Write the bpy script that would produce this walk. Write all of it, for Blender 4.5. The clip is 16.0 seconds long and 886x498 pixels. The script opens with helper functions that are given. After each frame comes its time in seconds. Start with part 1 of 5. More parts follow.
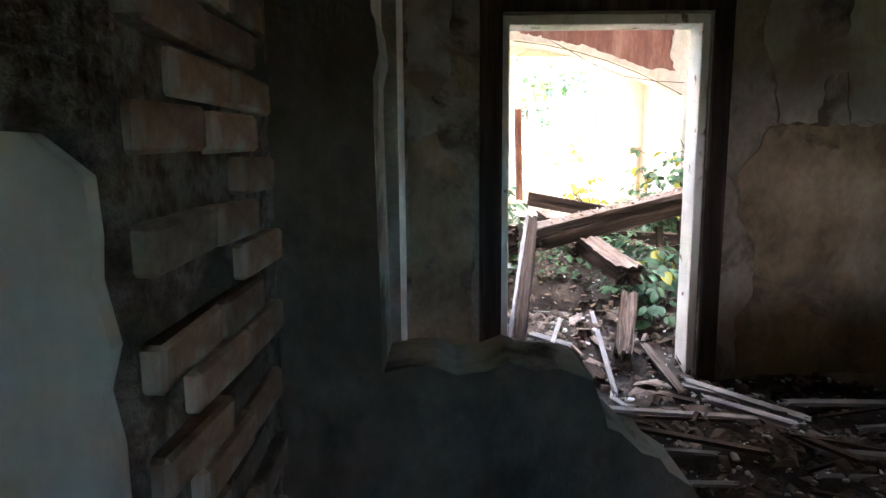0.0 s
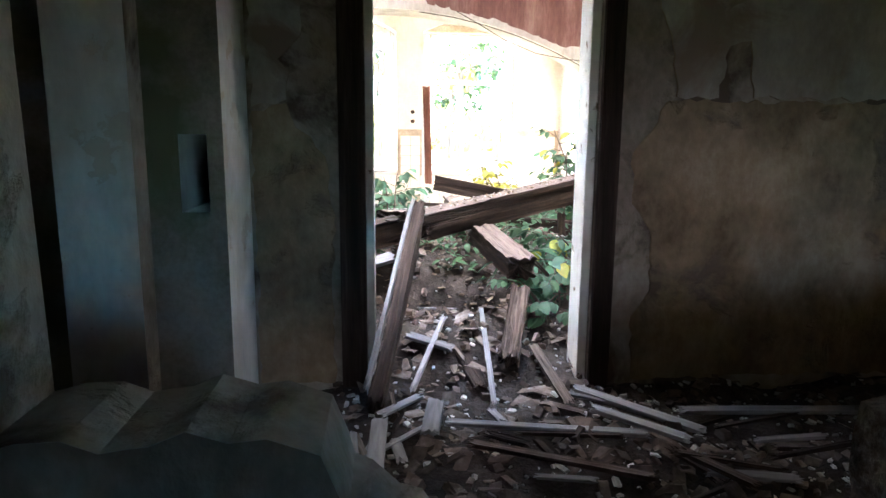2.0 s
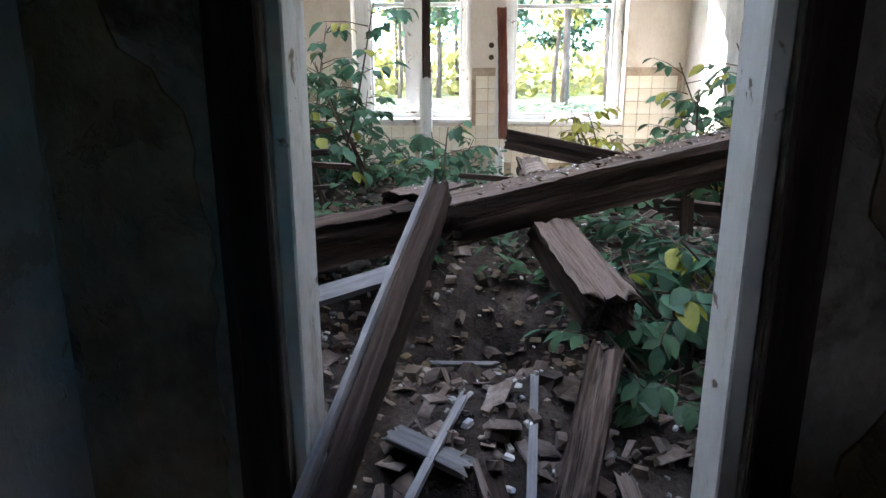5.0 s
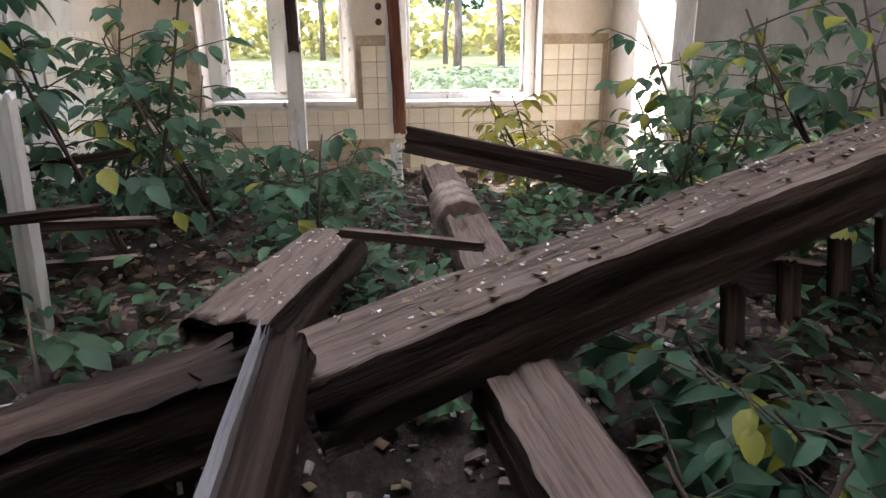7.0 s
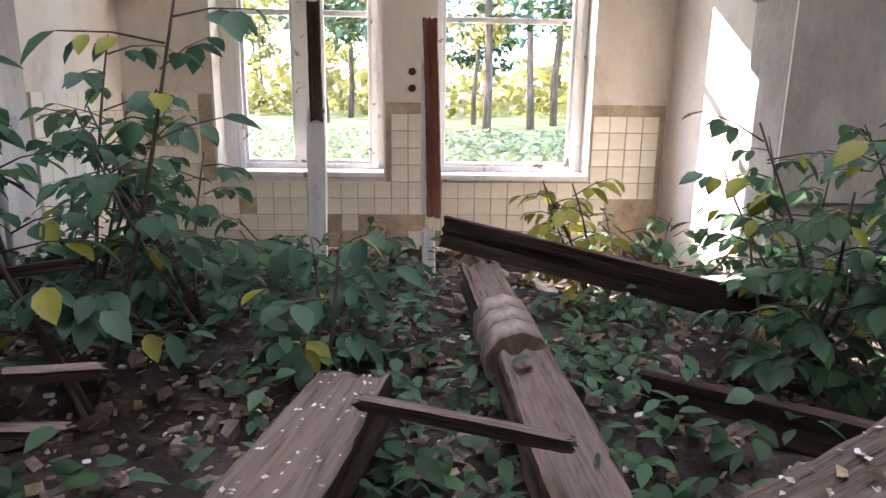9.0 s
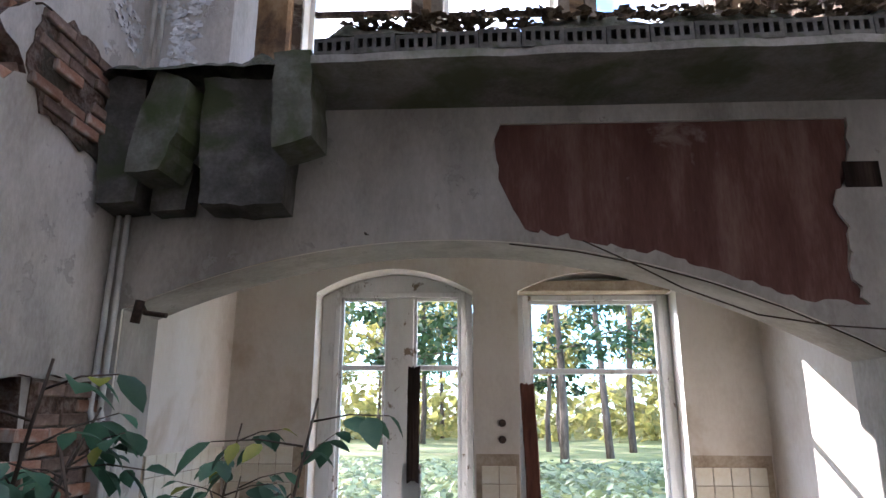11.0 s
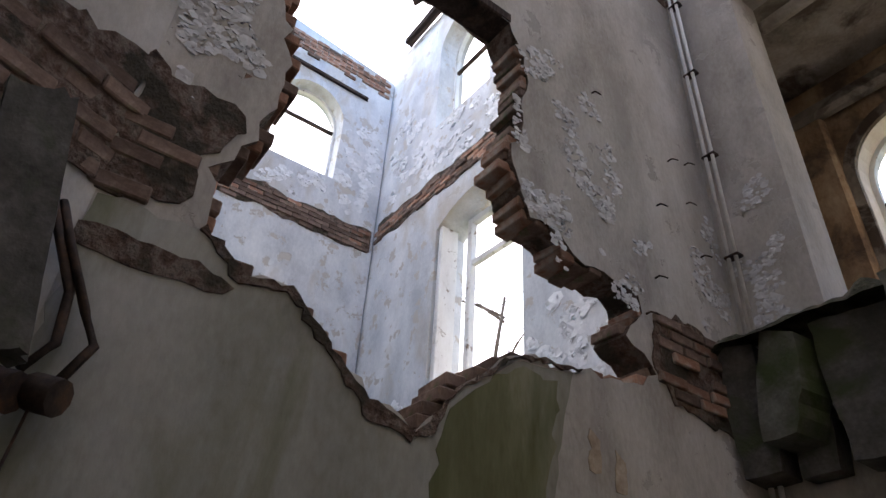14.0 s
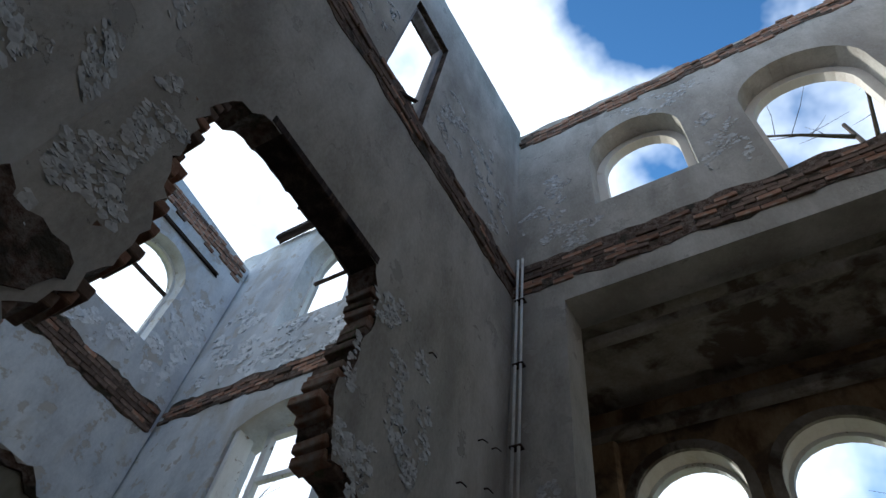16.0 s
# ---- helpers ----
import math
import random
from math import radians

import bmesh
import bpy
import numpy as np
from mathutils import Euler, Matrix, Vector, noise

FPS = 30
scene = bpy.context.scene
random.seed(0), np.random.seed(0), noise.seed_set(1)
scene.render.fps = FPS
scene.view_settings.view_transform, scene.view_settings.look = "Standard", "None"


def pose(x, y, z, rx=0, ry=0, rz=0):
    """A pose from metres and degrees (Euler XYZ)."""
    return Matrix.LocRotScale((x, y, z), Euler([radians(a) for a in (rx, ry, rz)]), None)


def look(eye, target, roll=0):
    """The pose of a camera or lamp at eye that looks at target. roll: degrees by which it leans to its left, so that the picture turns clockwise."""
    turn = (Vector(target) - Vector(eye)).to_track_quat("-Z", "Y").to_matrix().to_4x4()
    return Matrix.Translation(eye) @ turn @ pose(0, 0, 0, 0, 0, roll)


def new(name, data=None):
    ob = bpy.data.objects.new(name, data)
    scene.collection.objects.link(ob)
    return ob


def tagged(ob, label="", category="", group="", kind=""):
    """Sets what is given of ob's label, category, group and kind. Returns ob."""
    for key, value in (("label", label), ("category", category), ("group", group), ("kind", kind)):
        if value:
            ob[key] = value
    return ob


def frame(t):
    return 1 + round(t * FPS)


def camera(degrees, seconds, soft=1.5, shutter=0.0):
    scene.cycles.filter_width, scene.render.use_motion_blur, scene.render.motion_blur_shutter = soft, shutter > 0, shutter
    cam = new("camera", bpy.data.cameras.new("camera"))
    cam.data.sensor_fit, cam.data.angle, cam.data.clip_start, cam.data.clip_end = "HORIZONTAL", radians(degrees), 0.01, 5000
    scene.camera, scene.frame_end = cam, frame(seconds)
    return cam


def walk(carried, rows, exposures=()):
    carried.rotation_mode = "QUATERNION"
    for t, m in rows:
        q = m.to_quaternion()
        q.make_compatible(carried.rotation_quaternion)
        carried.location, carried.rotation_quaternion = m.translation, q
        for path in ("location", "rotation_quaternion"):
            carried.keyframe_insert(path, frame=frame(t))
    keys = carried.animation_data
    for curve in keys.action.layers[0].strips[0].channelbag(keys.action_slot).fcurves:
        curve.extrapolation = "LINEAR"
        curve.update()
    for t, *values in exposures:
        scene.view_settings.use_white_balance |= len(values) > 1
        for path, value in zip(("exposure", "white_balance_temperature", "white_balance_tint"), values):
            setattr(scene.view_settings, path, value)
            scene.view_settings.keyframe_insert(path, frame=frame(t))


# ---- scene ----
cam = camera(68.8, 16.0)
EXPOSURES = [(0, 5.95, 6500, 18), (2.0, 5.8, 6100, 15), (3.0, 5.4, 5600, 12), (4.0, 4.7, 5550, 11), (4.7, 4.1, 5500, 10), (6.8, 3.4, 6200, 17), (8.2, 3.4, 6200, 19), (10.3, 3.05, 5600, 22), (11, 2.6, 5500, 18), (12, 1.9, 5300, 15), (14, 1.65, 6300, 18), (15, 1.15, 6100, 14), (16, 0.05, 5600, 5)]
PATH = [
    (0, (0.032, 0.015, 1.527), (0.022, 1.992, 1.225), -0.4),
    (0.5, (0.098, 0.067, 1.529), (0.259, 2.026, 1.16), -1.3),
    (1, (0.22, 0.179, 1.507), (0.387, 2.137, 1.137), -0.4),
    (1.5, (0.327, 0.327, 1.479), (0.517, 2.277, 1.078), 0.1),
    (2, (0.481, 0.567, 1.465), (0.659, 2.528, 1.119), 0.5),
    (2.5, (0.644, 0.808, 1.447), (0.834, 2.75, 1.006), 0.2),
    (3, (0.819, 1.096, 1.438), (0.845, 3.042, 0.976), 1.9),
    (3.5, (0.883, 1.403, 1.406), (0.732, 3.338, 0.926), 1.7),
    (4, (0.914, 1.767, 1.42), (0.739, 3.691, 0.901), 0.3),
    (4.5, (0.923, 2.133, 1.394), (0.707, 4.072, 0.953), -0.7),
    (4.7, (0.932, 2.268, 1.402), (0.745, 4.203, 0.936), -0.1),
    (6.8, (0.962, 3.773, 1.562), (1.032, 5.675, 0.947), -4.0),
    (7, (0.925, 4.018, 1.54), (1.092, 5.91, 0.914), -0.6),
    (7.5, (0.937, 4.287, 1.54), (1.08, 6.173, 0.891), -1.1),
    (8, (0.964, 4.646, 1.521), (0.99, 6.521, 0.828), -0.7),
    (8.2, (0.972, 4.76, 1.534), (1.081, 6.644, 0.874), 1.0),
    (10.3, (0.683, 4.801, 1.767), (0.775, 6.798, 1.82), 0.1),
    (10.5, (0.687, 4.785, 1.791), (0.77, 6.776, 1.966), -0.3),
    (11, (0.69, 4.718, 1.882), (0.59, 6.653, 2.377), 0.2),
    (11.5, (0.665, 4.65, 1.915), (0.23, 6.466, 2.631), 0.5),
    (12, (0.637, 4.593, 1.932), (-0.099, 6.265, 2.746), 1.3),
    (12.5, (0.622, 4.565, 1.949), (-0.314, 6.092, 2.838), 1.6),
    (13, (0.597, 4.568, 1.972), (-0.556, 5.894, 2.928), 2.3),
    (13.5, (0.584, 4.565, 1.993), (-0.714, 5.685, 3.022), 3.2),
    (14, (0.565, 4.537, 2.011), (-0.807, 5.478, 3.12), 3.7),
    (14.5, (0.582, 4.507, 2.047), (-0.653, 5.31, 3.399), 3.2),
    (15, (0.593, 4.472, 2.075), (-0.425, 5.192, 3.638), 7.5),
    (15.5, (0.6, 4.455, 2.08), (-0.329, 5.152, 3.708), 11.1),
    (16, (0.595, 4.496, 2.094), (-0.133, 5.388, 3.729), 11.6),
]
walk(cam, [(t, look(e, g, r)) for t, e, g, r in PATH], exposures=EXPOSURES)

# ---- light ----
SUN_TO = Vector((0.66, -0.66, -0.40)).normalized()
world = bpy.data.worlds.new("sky")
scene.world = world
world.use_nodes = True
wn, wl = world.node_tree.nodes, world.node_tree.links
wn.clear()
sky = wn.new("ShaderNodeTexSky")
sky.sky_type, sky.sun_disc = "NISHITA", False
sky.sun_elevation, sky.sun_rotation = math.asin(-SUN_TO.z), math.atan2(-SUN_TO.x, -SUN_TO.y)
coord = wn.new("ShaderNodeTexCoord")
cloud = wn.new("ShaderNodeTexNoise")
cloud.inputs["Scale"].default_value, cloud.inputs["Detail"].default_value = 2.2, 6
ramp = wn.new("ShaderNodeValToRGB")
ramp.color_ramp.elements[0].position, ramp.color_ramp.elements[1].position = 0.45, 0.55
mixc = wn.new("ShaderNodeMix")
mixc.data_type = "RGBA"
mixc.inputs[7].default_value = (11.0, 11.0, 11.4, 1)
bg = wn.new("ShaderNodeBackground")
bg.inputs["Strength"].default_value = 0.13
out = wn.new("ShaderNodeOutputWorld")
wl.new(coord.outputs["Generated"], cloud.inputs["Vector"])
# the cloud bank is thicker to the west
axis, bank = wn.new("ShaderNodeSeparateXYZ"), wn.new("ShaderNodeMath")
bank.operation = "MULTIPLY_ADD"
bank.inputs[1].default_value = -0.16
wl.new(coord.outputs["Generated"], axis.inputs[0])
wl.new(axis.outputs["X"], bank.inputs[0])
wl.new(cloud.outputs["Fac"], bank.inputs[2])
wl.new(bank.outputs[0], ramp.inputs["Fac"])
wl.new(ramp.outputs["Color"], mixc.inputs[0])
tint = wn.new("ShaderNodeMix")
tint.data_type, tint.blend_type = "RGBA", "MULTIPLY"
tint.inputs[0].default_value, tint.inputs[7].default_value = 1.0, (0.75, 1.25, 1.6, 1)
wl.new(sky.outputs["Color"], tint.inputs[6])
wl.new(tint.outputs[2], mixc.inputs[6])
wl.new(mixc.outputs[2], bg.inputs["Color"])
wl.new(bg.outputs[0], out.inputs["Surface"])
sun = new("sun", bpy.data.lights.new("sun", "SUN"))
sun.data.energy, sun.data.angle, sun.data.color = 4.5, radians(0.5), (1, 0.9, 0.75)
sun.matrix_world = look((0, 0, 30), Vector((0, 0, 30)) + SUN_TO)


# ---- materials ----
def material(name, stops, scale=3.0, rough=0.9, bump=0.3, fine=40.0, stretch=(1, 1, 1), stain=None, stain_scale=0.7, stain_range=(0.55, 0.68), metal=0.0, crack=0.0, random_tone=0.0, island=False, bump_dist=0.01, stain_stretch=None, dust=None, layer=None):
    """Two scales of noise over a colour ramp, stains with a shape of their own, fine relief."""
    m = bpy.data.materials.new(name)
    m.use_nodes = True
    n, l = m.node_tree.nodes, m.node_tree.links
    bsdf = n["Principled BSDF"]
    tc, mp = n.new("ShaderNodeTexCoord"), n.new("ShaderNodeMapping")
    mp.inputs["Scale"].default_value = stretch
    l.new(tc.outputs["Object"], mp.inputs["Vector"])
    a, b = n.new("ShaderNodeTexNoise"), n.new("ShaderNodeTexNoise")
    for node, sc, det in ((a, scale, 8), (b, fine, 5)):
        node.inputs["Scale"].default_value, node.inputs["Detail"].default_value = sc, det
        node.inputs["Roughness"].default_value = 0.62
        l.new(mp.outputs["Vector"], node.inputs["Vector"])
    add = n.new("ShaderNodeMath")
    add.operation = "MULTIPLY_ADD"
    l.new(b.outputs["Fac"], add.inputs[0])
    add.inputs[1].default_value = 0.3
    sub = n.new("ShaderNodeMath")
    sub.operation = "SUBTRACT"
    sub.inputs[1].default_value = 0.15
    l.new(a.outputs["Fac"], sub.inputs[0])
    l.new(sub.outputs[0], add.inputs[2])
    r = n.new("ShaderNodeValToRGB")
    els = r.color_ramp.elements
    while len(els) < len(stops):
        els.new(0.5)
    for e, (p, c) in zip(els, stops):
        e.position, e.color = p, (*c, 1)
    l.new(add.outputs[0], r.inputs["Fac"])
    col = r.outputs["Color"]
    height = add.outputs[0]
    if stain:
        s = n.new("ShaderNodeTexNoise")
        s.inputs["Scale"].default_value, s.inputs["Detail"].default_value, s.inputs["Distortion"].default_value = stain_scale, 9, 0.4
        s.inputs["Roughness"].default_value = 0.6
        if stain_stretch:
            sm = n.new("ShaderNodeMapping")
            sm.inputs["Scale"].default_value = stain_stretch
            l.new(tc.outputs["Object"], sm.inputs["Vector"])
            l.new(sm.outputs["Vector"], s.inputs["Vector"])
        else:
            l.new(tc.outputs["Object"], s.inputs["Vector"])
        sr = n.new("ShaderNodeMapRange")
        sr.inputs["From Min"].default_value, sr.inputs["From Max"].default_value = stain_range
        l.new(s.outputs["Fac"], sr.inputs["Value"])
        mx = n.new("ShaderNodeMix")
        mx.data_type = "RGBA"
        mx.inputs[7].default_value = (*stain, 1)
        l.new(sr.outputs[0], mx.inputs[0])
        l.new(col, mx.inputs[6])
        col = mx.outputs[2]
        hs = n.new("ShaderNodeMath")
        hs.operation = "MULTIPLY_ADD"
        hs.inputs[1].default_value = -crack
        l.new(sr.outputs[0], hs.inputs[0])
        l.new(height, hs.inputs[2])
        height = hs.outputs[0]
    if layer:
        # a second coat with flaked edges: colour, noise scale, range
        c2, sc2, rg2 = layer
        ln = n.new("ShaderNodeTexNoise")
        ln.inputs["Scale"].default_value, ln.inputs["Detail"].default_value, ln.inputs["Roughness"].default_value = sc2, 10, 0.66
        l.new(tc.outputs["Object"], ln.inputs["Vector"])
        lr = n.new("ShaderNodeMapRange")
        lr.inputs["From Min"].default_value, lr.inputs["From Max"].default_value = rg2
        l.new(ln.outputs["Fac"], lr.inputs["Value"])
        lm = n.new("ShaderNodeMix")
        lm.data_type = "RGBA"
        lm.inputs[7].default_value = (*c2, 1)
        l.new(lr.outputs[0], lm.inputs[0])
        l.new(col, lm.inputs[6])
        col = lm.outputs[2]
        lh = n.new("ShaderNodeMath")
        lh.operation = "MULTIPLY_ADD"
        lh.inputs[1].default_value = -0.8
        l.new(lr.outputs[0], lh.inputs[0])
        l.new(height, lh.inputs[2])
        height = lh.outputs[0]
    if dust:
        # dry dirt settled on upward faces, also paints tops lighter than shaded sides
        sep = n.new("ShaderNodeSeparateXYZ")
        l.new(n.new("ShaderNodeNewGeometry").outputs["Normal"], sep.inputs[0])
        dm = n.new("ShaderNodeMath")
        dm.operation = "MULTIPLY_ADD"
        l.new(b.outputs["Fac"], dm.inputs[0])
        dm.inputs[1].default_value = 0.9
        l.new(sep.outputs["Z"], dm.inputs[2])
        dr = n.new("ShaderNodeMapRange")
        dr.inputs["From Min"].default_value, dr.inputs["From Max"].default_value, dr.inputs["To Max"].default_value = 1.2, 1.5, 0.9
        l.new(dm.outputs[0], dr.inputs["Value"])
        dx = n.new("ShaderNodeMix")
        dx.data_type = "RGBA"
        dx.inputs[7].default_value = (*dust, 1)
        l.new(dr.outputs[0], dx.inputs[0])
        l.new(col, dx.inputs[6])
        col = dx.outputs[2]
    if random_tone:
        if island:
            src = n.new("ShaderNodeNewGeometry").outputs["Random Per Island"]
        else:
            src = n.new("ShaderNodeObjectInfo").outputs["Random"]
        mr = n.new("ShaderNodeMapRange")
        mr.inputs["To Min"].default_value, mr.inputs["To Max"].default_value = 1 - random_tone, 1 + random_tone
        l.new(src, mr.inputs["Value"])
        hv = n.new("ShaderNodeHueSaturation")
        l.new(mr.outputs[0], hv.inputs["Value"])
        l.new(col, hv.inputs["Color"])
        col = hv.outputs["Color"]
    l.new(col, bsdf.inputs["Base Color"])
    bp = n.new("ShaderNodeBump")
    bp.inputs["Strength"].default_value, bp.inputs["Distance"].default_value = bump, bump_dist
    l.new(height, bp.inputs["Height"])
    l.new(bp.outputs["Normal"], bsdf.inputs["Normal"])
    bsdf.inputs["Roughness"].default_value, bsdf.inputs["Metallic"].default_value = rough, metal
    bsdf.inputs["Specular IOR Level"].default_value = 0.25
    return m


M_PLASTER = material("hall_plaster", [(0.3, (0.30, 0.272, 0.24)), (0.5, (0.46, 0.43, 0.385)), (0.7, (0.60, 0.57, 0.53))], 1.6, 0.92, 0.55, 34, (1, 1, 0.5), (0.33, 0.30, 0.265), 1.3, (0.5, 0.72), bump_dist=0.02, stain_stretch=(1.2, 1.2, 0.35), layer=((0.40, 0.37, 0.335), 3.2, (0.60, 0.615)))
M_PEEL = material("peeling_plaster", [(0.32, (0.44, 0.46, 0.49)), (0.5, (0.60, 0.62, 0.64)), (0.68, (0.75, 0.76, 0.77))], 1.6, 0.9, 0.55, 30, (1, 1, 0.6), (0.47, 0.43, 0.37), 1.2, (0.5, 0.7), bump_dist=0.02, stain_stretch=(1.1, 1.1, 0.5), layer=((0.50, 0.47, 0.43), 3.6, (0.58, 0.592)))
M_FLAKE = material("curled_paint_flake", [(0.3, (0.50, 0.49, 0.48)), (0.6, (0.66, 0.66, 0.66))], 5, 0.85, 0.3, 30, random_tone=0.15, island=True)
M_FLAKE_PALE = material("curled_white_flake", [(0.3, (0.66, 0.67, 0.69)), (0.6, (0.80, 0.81, 0.82))], 5, 0.85, 0.3, 30, random_tone=0.1, island=True)
M_SKIN = material("tan_old_plaster", [(0.3, (0.13, 0.095, 0.06)), (0.5, (0.25, 0.19, 0.125)), (0.7, (0.38, 0.31, 0.22))], 2.6, 0.93, 0.9, 22, (1, 1, 0.7), (0.15, 0.115, 0.085), 2.2, (0.56, 0.64), crack=0.9, bump_dist=0.025)
M_SKIN_GREY = material("grey_limewash", [(0.3, (0.24, 0.225, 0.20)), (0.5, (0.36, 0.34, 0.31)), (0.7, (0.48, 0.46, 0.43))], 2.2, 0.93, 0.7, 26, (1, 1, 0.6), (0.24, 0.20, 0.16), 1.6, (0.56, 0.66), crack=0.7, bump_dist=0.02)
M_OCHRE = material("ochre_stained_plaster", [(0.3, (0.14, 0.085, 0.05)), (0.5, (0.30, 0.20, 0.12)), (0.7, (0.46, 0.35, 0.23))], 2.4, 0.95, 0.8, 28, (1, 1, 0.5), (0.11, 0.08, 0.06), 1.8, (0.5, 0.62), crack=0.6, bump_dist=0.02)
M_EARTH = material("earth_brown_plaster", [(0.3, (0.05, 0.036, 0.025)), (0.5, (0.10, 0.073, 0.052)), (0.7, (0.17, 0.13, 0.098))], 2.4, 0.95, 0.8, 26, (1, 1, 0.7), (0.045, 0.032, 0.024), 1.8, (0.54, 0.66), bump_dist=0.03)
M_RED_WOOD = material("red_brown_post", [(0.3, (0.10, 0.035, 0.022)), (0.5, (0.19, 0.075, 0.045)), (0.7, (0.30, 0.15, 0.10))], 7, 0.85, 0.7, 40, (1, 1, 0.2), bump_dist=0.01)
M_GREEN = material("green_algae", [(0.3, (0.12, 0.122, 0.06)), (0.5, (0.185, 0.185, 0.105)), (0.7, (0.27, 0.265, 0.19))], 1.7, 0.95, 0.4, 34, (1.2, 1.2, 0.35), (0.105, 0.112, 0.05), 1.5, (0.5, 0.66), stain_stretch=(1.6, 1.6, 0.3))
M_PALE = material("pale_bay_plaster", [(0.3, (0.61, 0.545, 0.47)), (0.5, (0.73, 0.675, 0.61)), (0.7, (0.79, 0.75, 0.70))], 1.1, 0.9, 0.25, 30, (1, 1, 0.6), (0.52, 0.43, 0.32), 1.1, (0.57, 0.70), crack=0.15)
M_MOSS = material("mossy_plaster", [(0.3, (0.23, 0.225, 0.19)), (0.5, (0.33, 0.325, 0.285)), (0.7, (0.43, 0.42, 0.385))], 1.5, 0.95, 0.4, 34, (1, 1, 0.5), (0.155, 0.16, 0.085), 1.5, (0.5, 0.68), bump_dist=0.015, stain_stretch=(1.2, 1.2, 0.3))
M_RED = material("dark_red_coat", [(0.3, (0.10, 0.045, 0.038)), (0.5, (0.155, 0.075, 0.062)), (0.72, (0.24, 0.15, 0.12))], 3.2, 0.95, 0.4, 40, (1.6, 1, 0.3), (0.27, 0.20, 0.17), 2.6, (0.66, 0.72))
M_DARK = material("sooty_plaster", [(0.3, (0.15, 0.13, 0.105)), (0.5, (0.28, 0.245, 0.205)), (0.7, (0.40, 0.365, 0.32))], 1.9, 0.95, 0.8, 26, (1, 1, 0.7), (0.10, 0.075, 0.058), 1.5, (0.52, 0.60), crack=0.9, bump_dist=0.025)
M_BROKEN = material("broken_brickwork", [(0.3, (0.05, 0.032, 0.024)), (0.45, (0.125, 0.08, 0.058)), (0.58, (0.21, 0.165, 0.135)), (0.75, (0.10, 0.085, 0.07))], 14, 0.95, 1.0, 55, bump_dist=0.05, stain=(0.06, 0.05, 0.035), stain_scale=4, stain_range=(0.5, 0.6))
M_BRICK = material("brick", [(0.3, (0.20, 0.095, 0.06)), (0.5, (0.30, 0.165, 0.11)), (0.7, (0.40, 0.28, 0.21))], 9, 0.93, 0.9, 60, stain=(0.38, 0.34, 0.29), stain_scale=5, stain_range=(0.50, 0.64), random_tone=0.4)
M_BRICK_DARK = material("sooty_brick", [(0.3, (0.09, 0.06, 0.045)), (0.5, (0.16, 0.11, 0.085)), (0.7, (0.26, 0.19, 0.15))], 9, 0.93, 0.7, 60, stain=(0.10, 0.12, 0.06), stain_scale=4, stain_range=(0.55, 0.66), random_tone=0.35)
M_CONCRETE = material("weathered_concrete", [(0.3, (0.15, 0.14, 0.12)), (0.5, (0.25, 0.235, 0.21)), (0.7, (0.33, 0.31, 0.29))], 2.5, 0.93, 0.4, 40, stain=(0.13, 0.14, 0.085), stain_scale=1.6, stain_range=(0.48, 0.62))
M_TILE = material("cream_tile", [(0.3, (0.70, 0.63, 0.50)), (0.5, (0.78, 0.73, 0.62)), (0.7, (0.82, 0.79, 0.71))], 4, 0.35, 0.08, 30, random_tone=0.06)
M_GROUT = material("grimy_mortar", [(0.3, (0.28, 0.21, 0.15)), (0.5, (0.42, 0.34, 0.25)), (0.7, (0.54, 0.46, 0.36))], 5, 0.95, 0.4, 40)
# base colour darkened to put shade into the timber sides; dust lightens the tops
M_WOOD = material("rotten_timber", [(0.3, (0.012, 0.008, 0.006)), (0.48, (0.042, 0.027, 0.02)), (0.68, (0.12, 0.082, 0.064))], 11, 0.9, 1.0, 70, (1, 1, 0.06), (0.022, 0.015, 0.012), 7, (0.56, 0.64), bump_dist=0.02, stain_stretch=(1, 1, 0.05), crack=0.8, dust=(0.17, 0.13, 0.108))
M_WOOD_DARK = material("wet_dark_timber", [(0.3, (0.010, 0.007, 0.006)), (0.5, (0.034, 0.022, 0.017)), (0.7, (0.10, 0.07, 0.055))], 9, 0.92, 1.0, 60, (1, 1, 0.06), (0.09, 0.055, 0.038), 6, (0.6, 0.68), bump_dist=0.02, stain_stretch=(1, 1, 0.05))
M_WOOD_GREY = material("grey_split_timber", [(0.3, (0.13, 0.12, 0.12)), (0.5, (0.26, 0.25, 0.25)), (0.7, (0.42, 0.41, 0.41))], 6, 0.85, 0.7, 30, (1, 1, 0.14), random_tone=0.3, bump_dist=0.015)
M_WHITE = material("flaking_white_paint", [(0.3, (0.45, 0.43, 0.40)), (0.42, (0.70, 0.69, 0.67)), (0.7, (0.80, 0.80, 0.79))], 4, 0.6, 0.4, 40, (1, 1, 0.4), (0.23, 0.18, 0.13), 6, (0.62, 0.66), crack=0.8)
M_PIPE = material("painted_pipe", [(0.3, (0.50, 0.48, 0.45)), (0.6, (0.68, 0.67, 0.64))], 6, 0.5, 0.15, 30)
M_METAL = material("rusty_iron", [(0.3, (0.03, 0.025, 0.022)), (0.5, (0.07, 0.05, 0.04)), (0.7, (0.14, 0.08, 0.05))], 12, 0.75, 0.4, 60, metal=0.4)
M_SOIL = material("rubble_soil", [(0.3, (0.012, 0.009, 0.007)), (0.5, (0.035, 0.026, 0.021)), (0.66, (0.08, 0.062, 0.052)), (0.8, (0.20, 0.17, 0.15))], 5, 0.97, 1.0, 55, bump_dist=0.04)
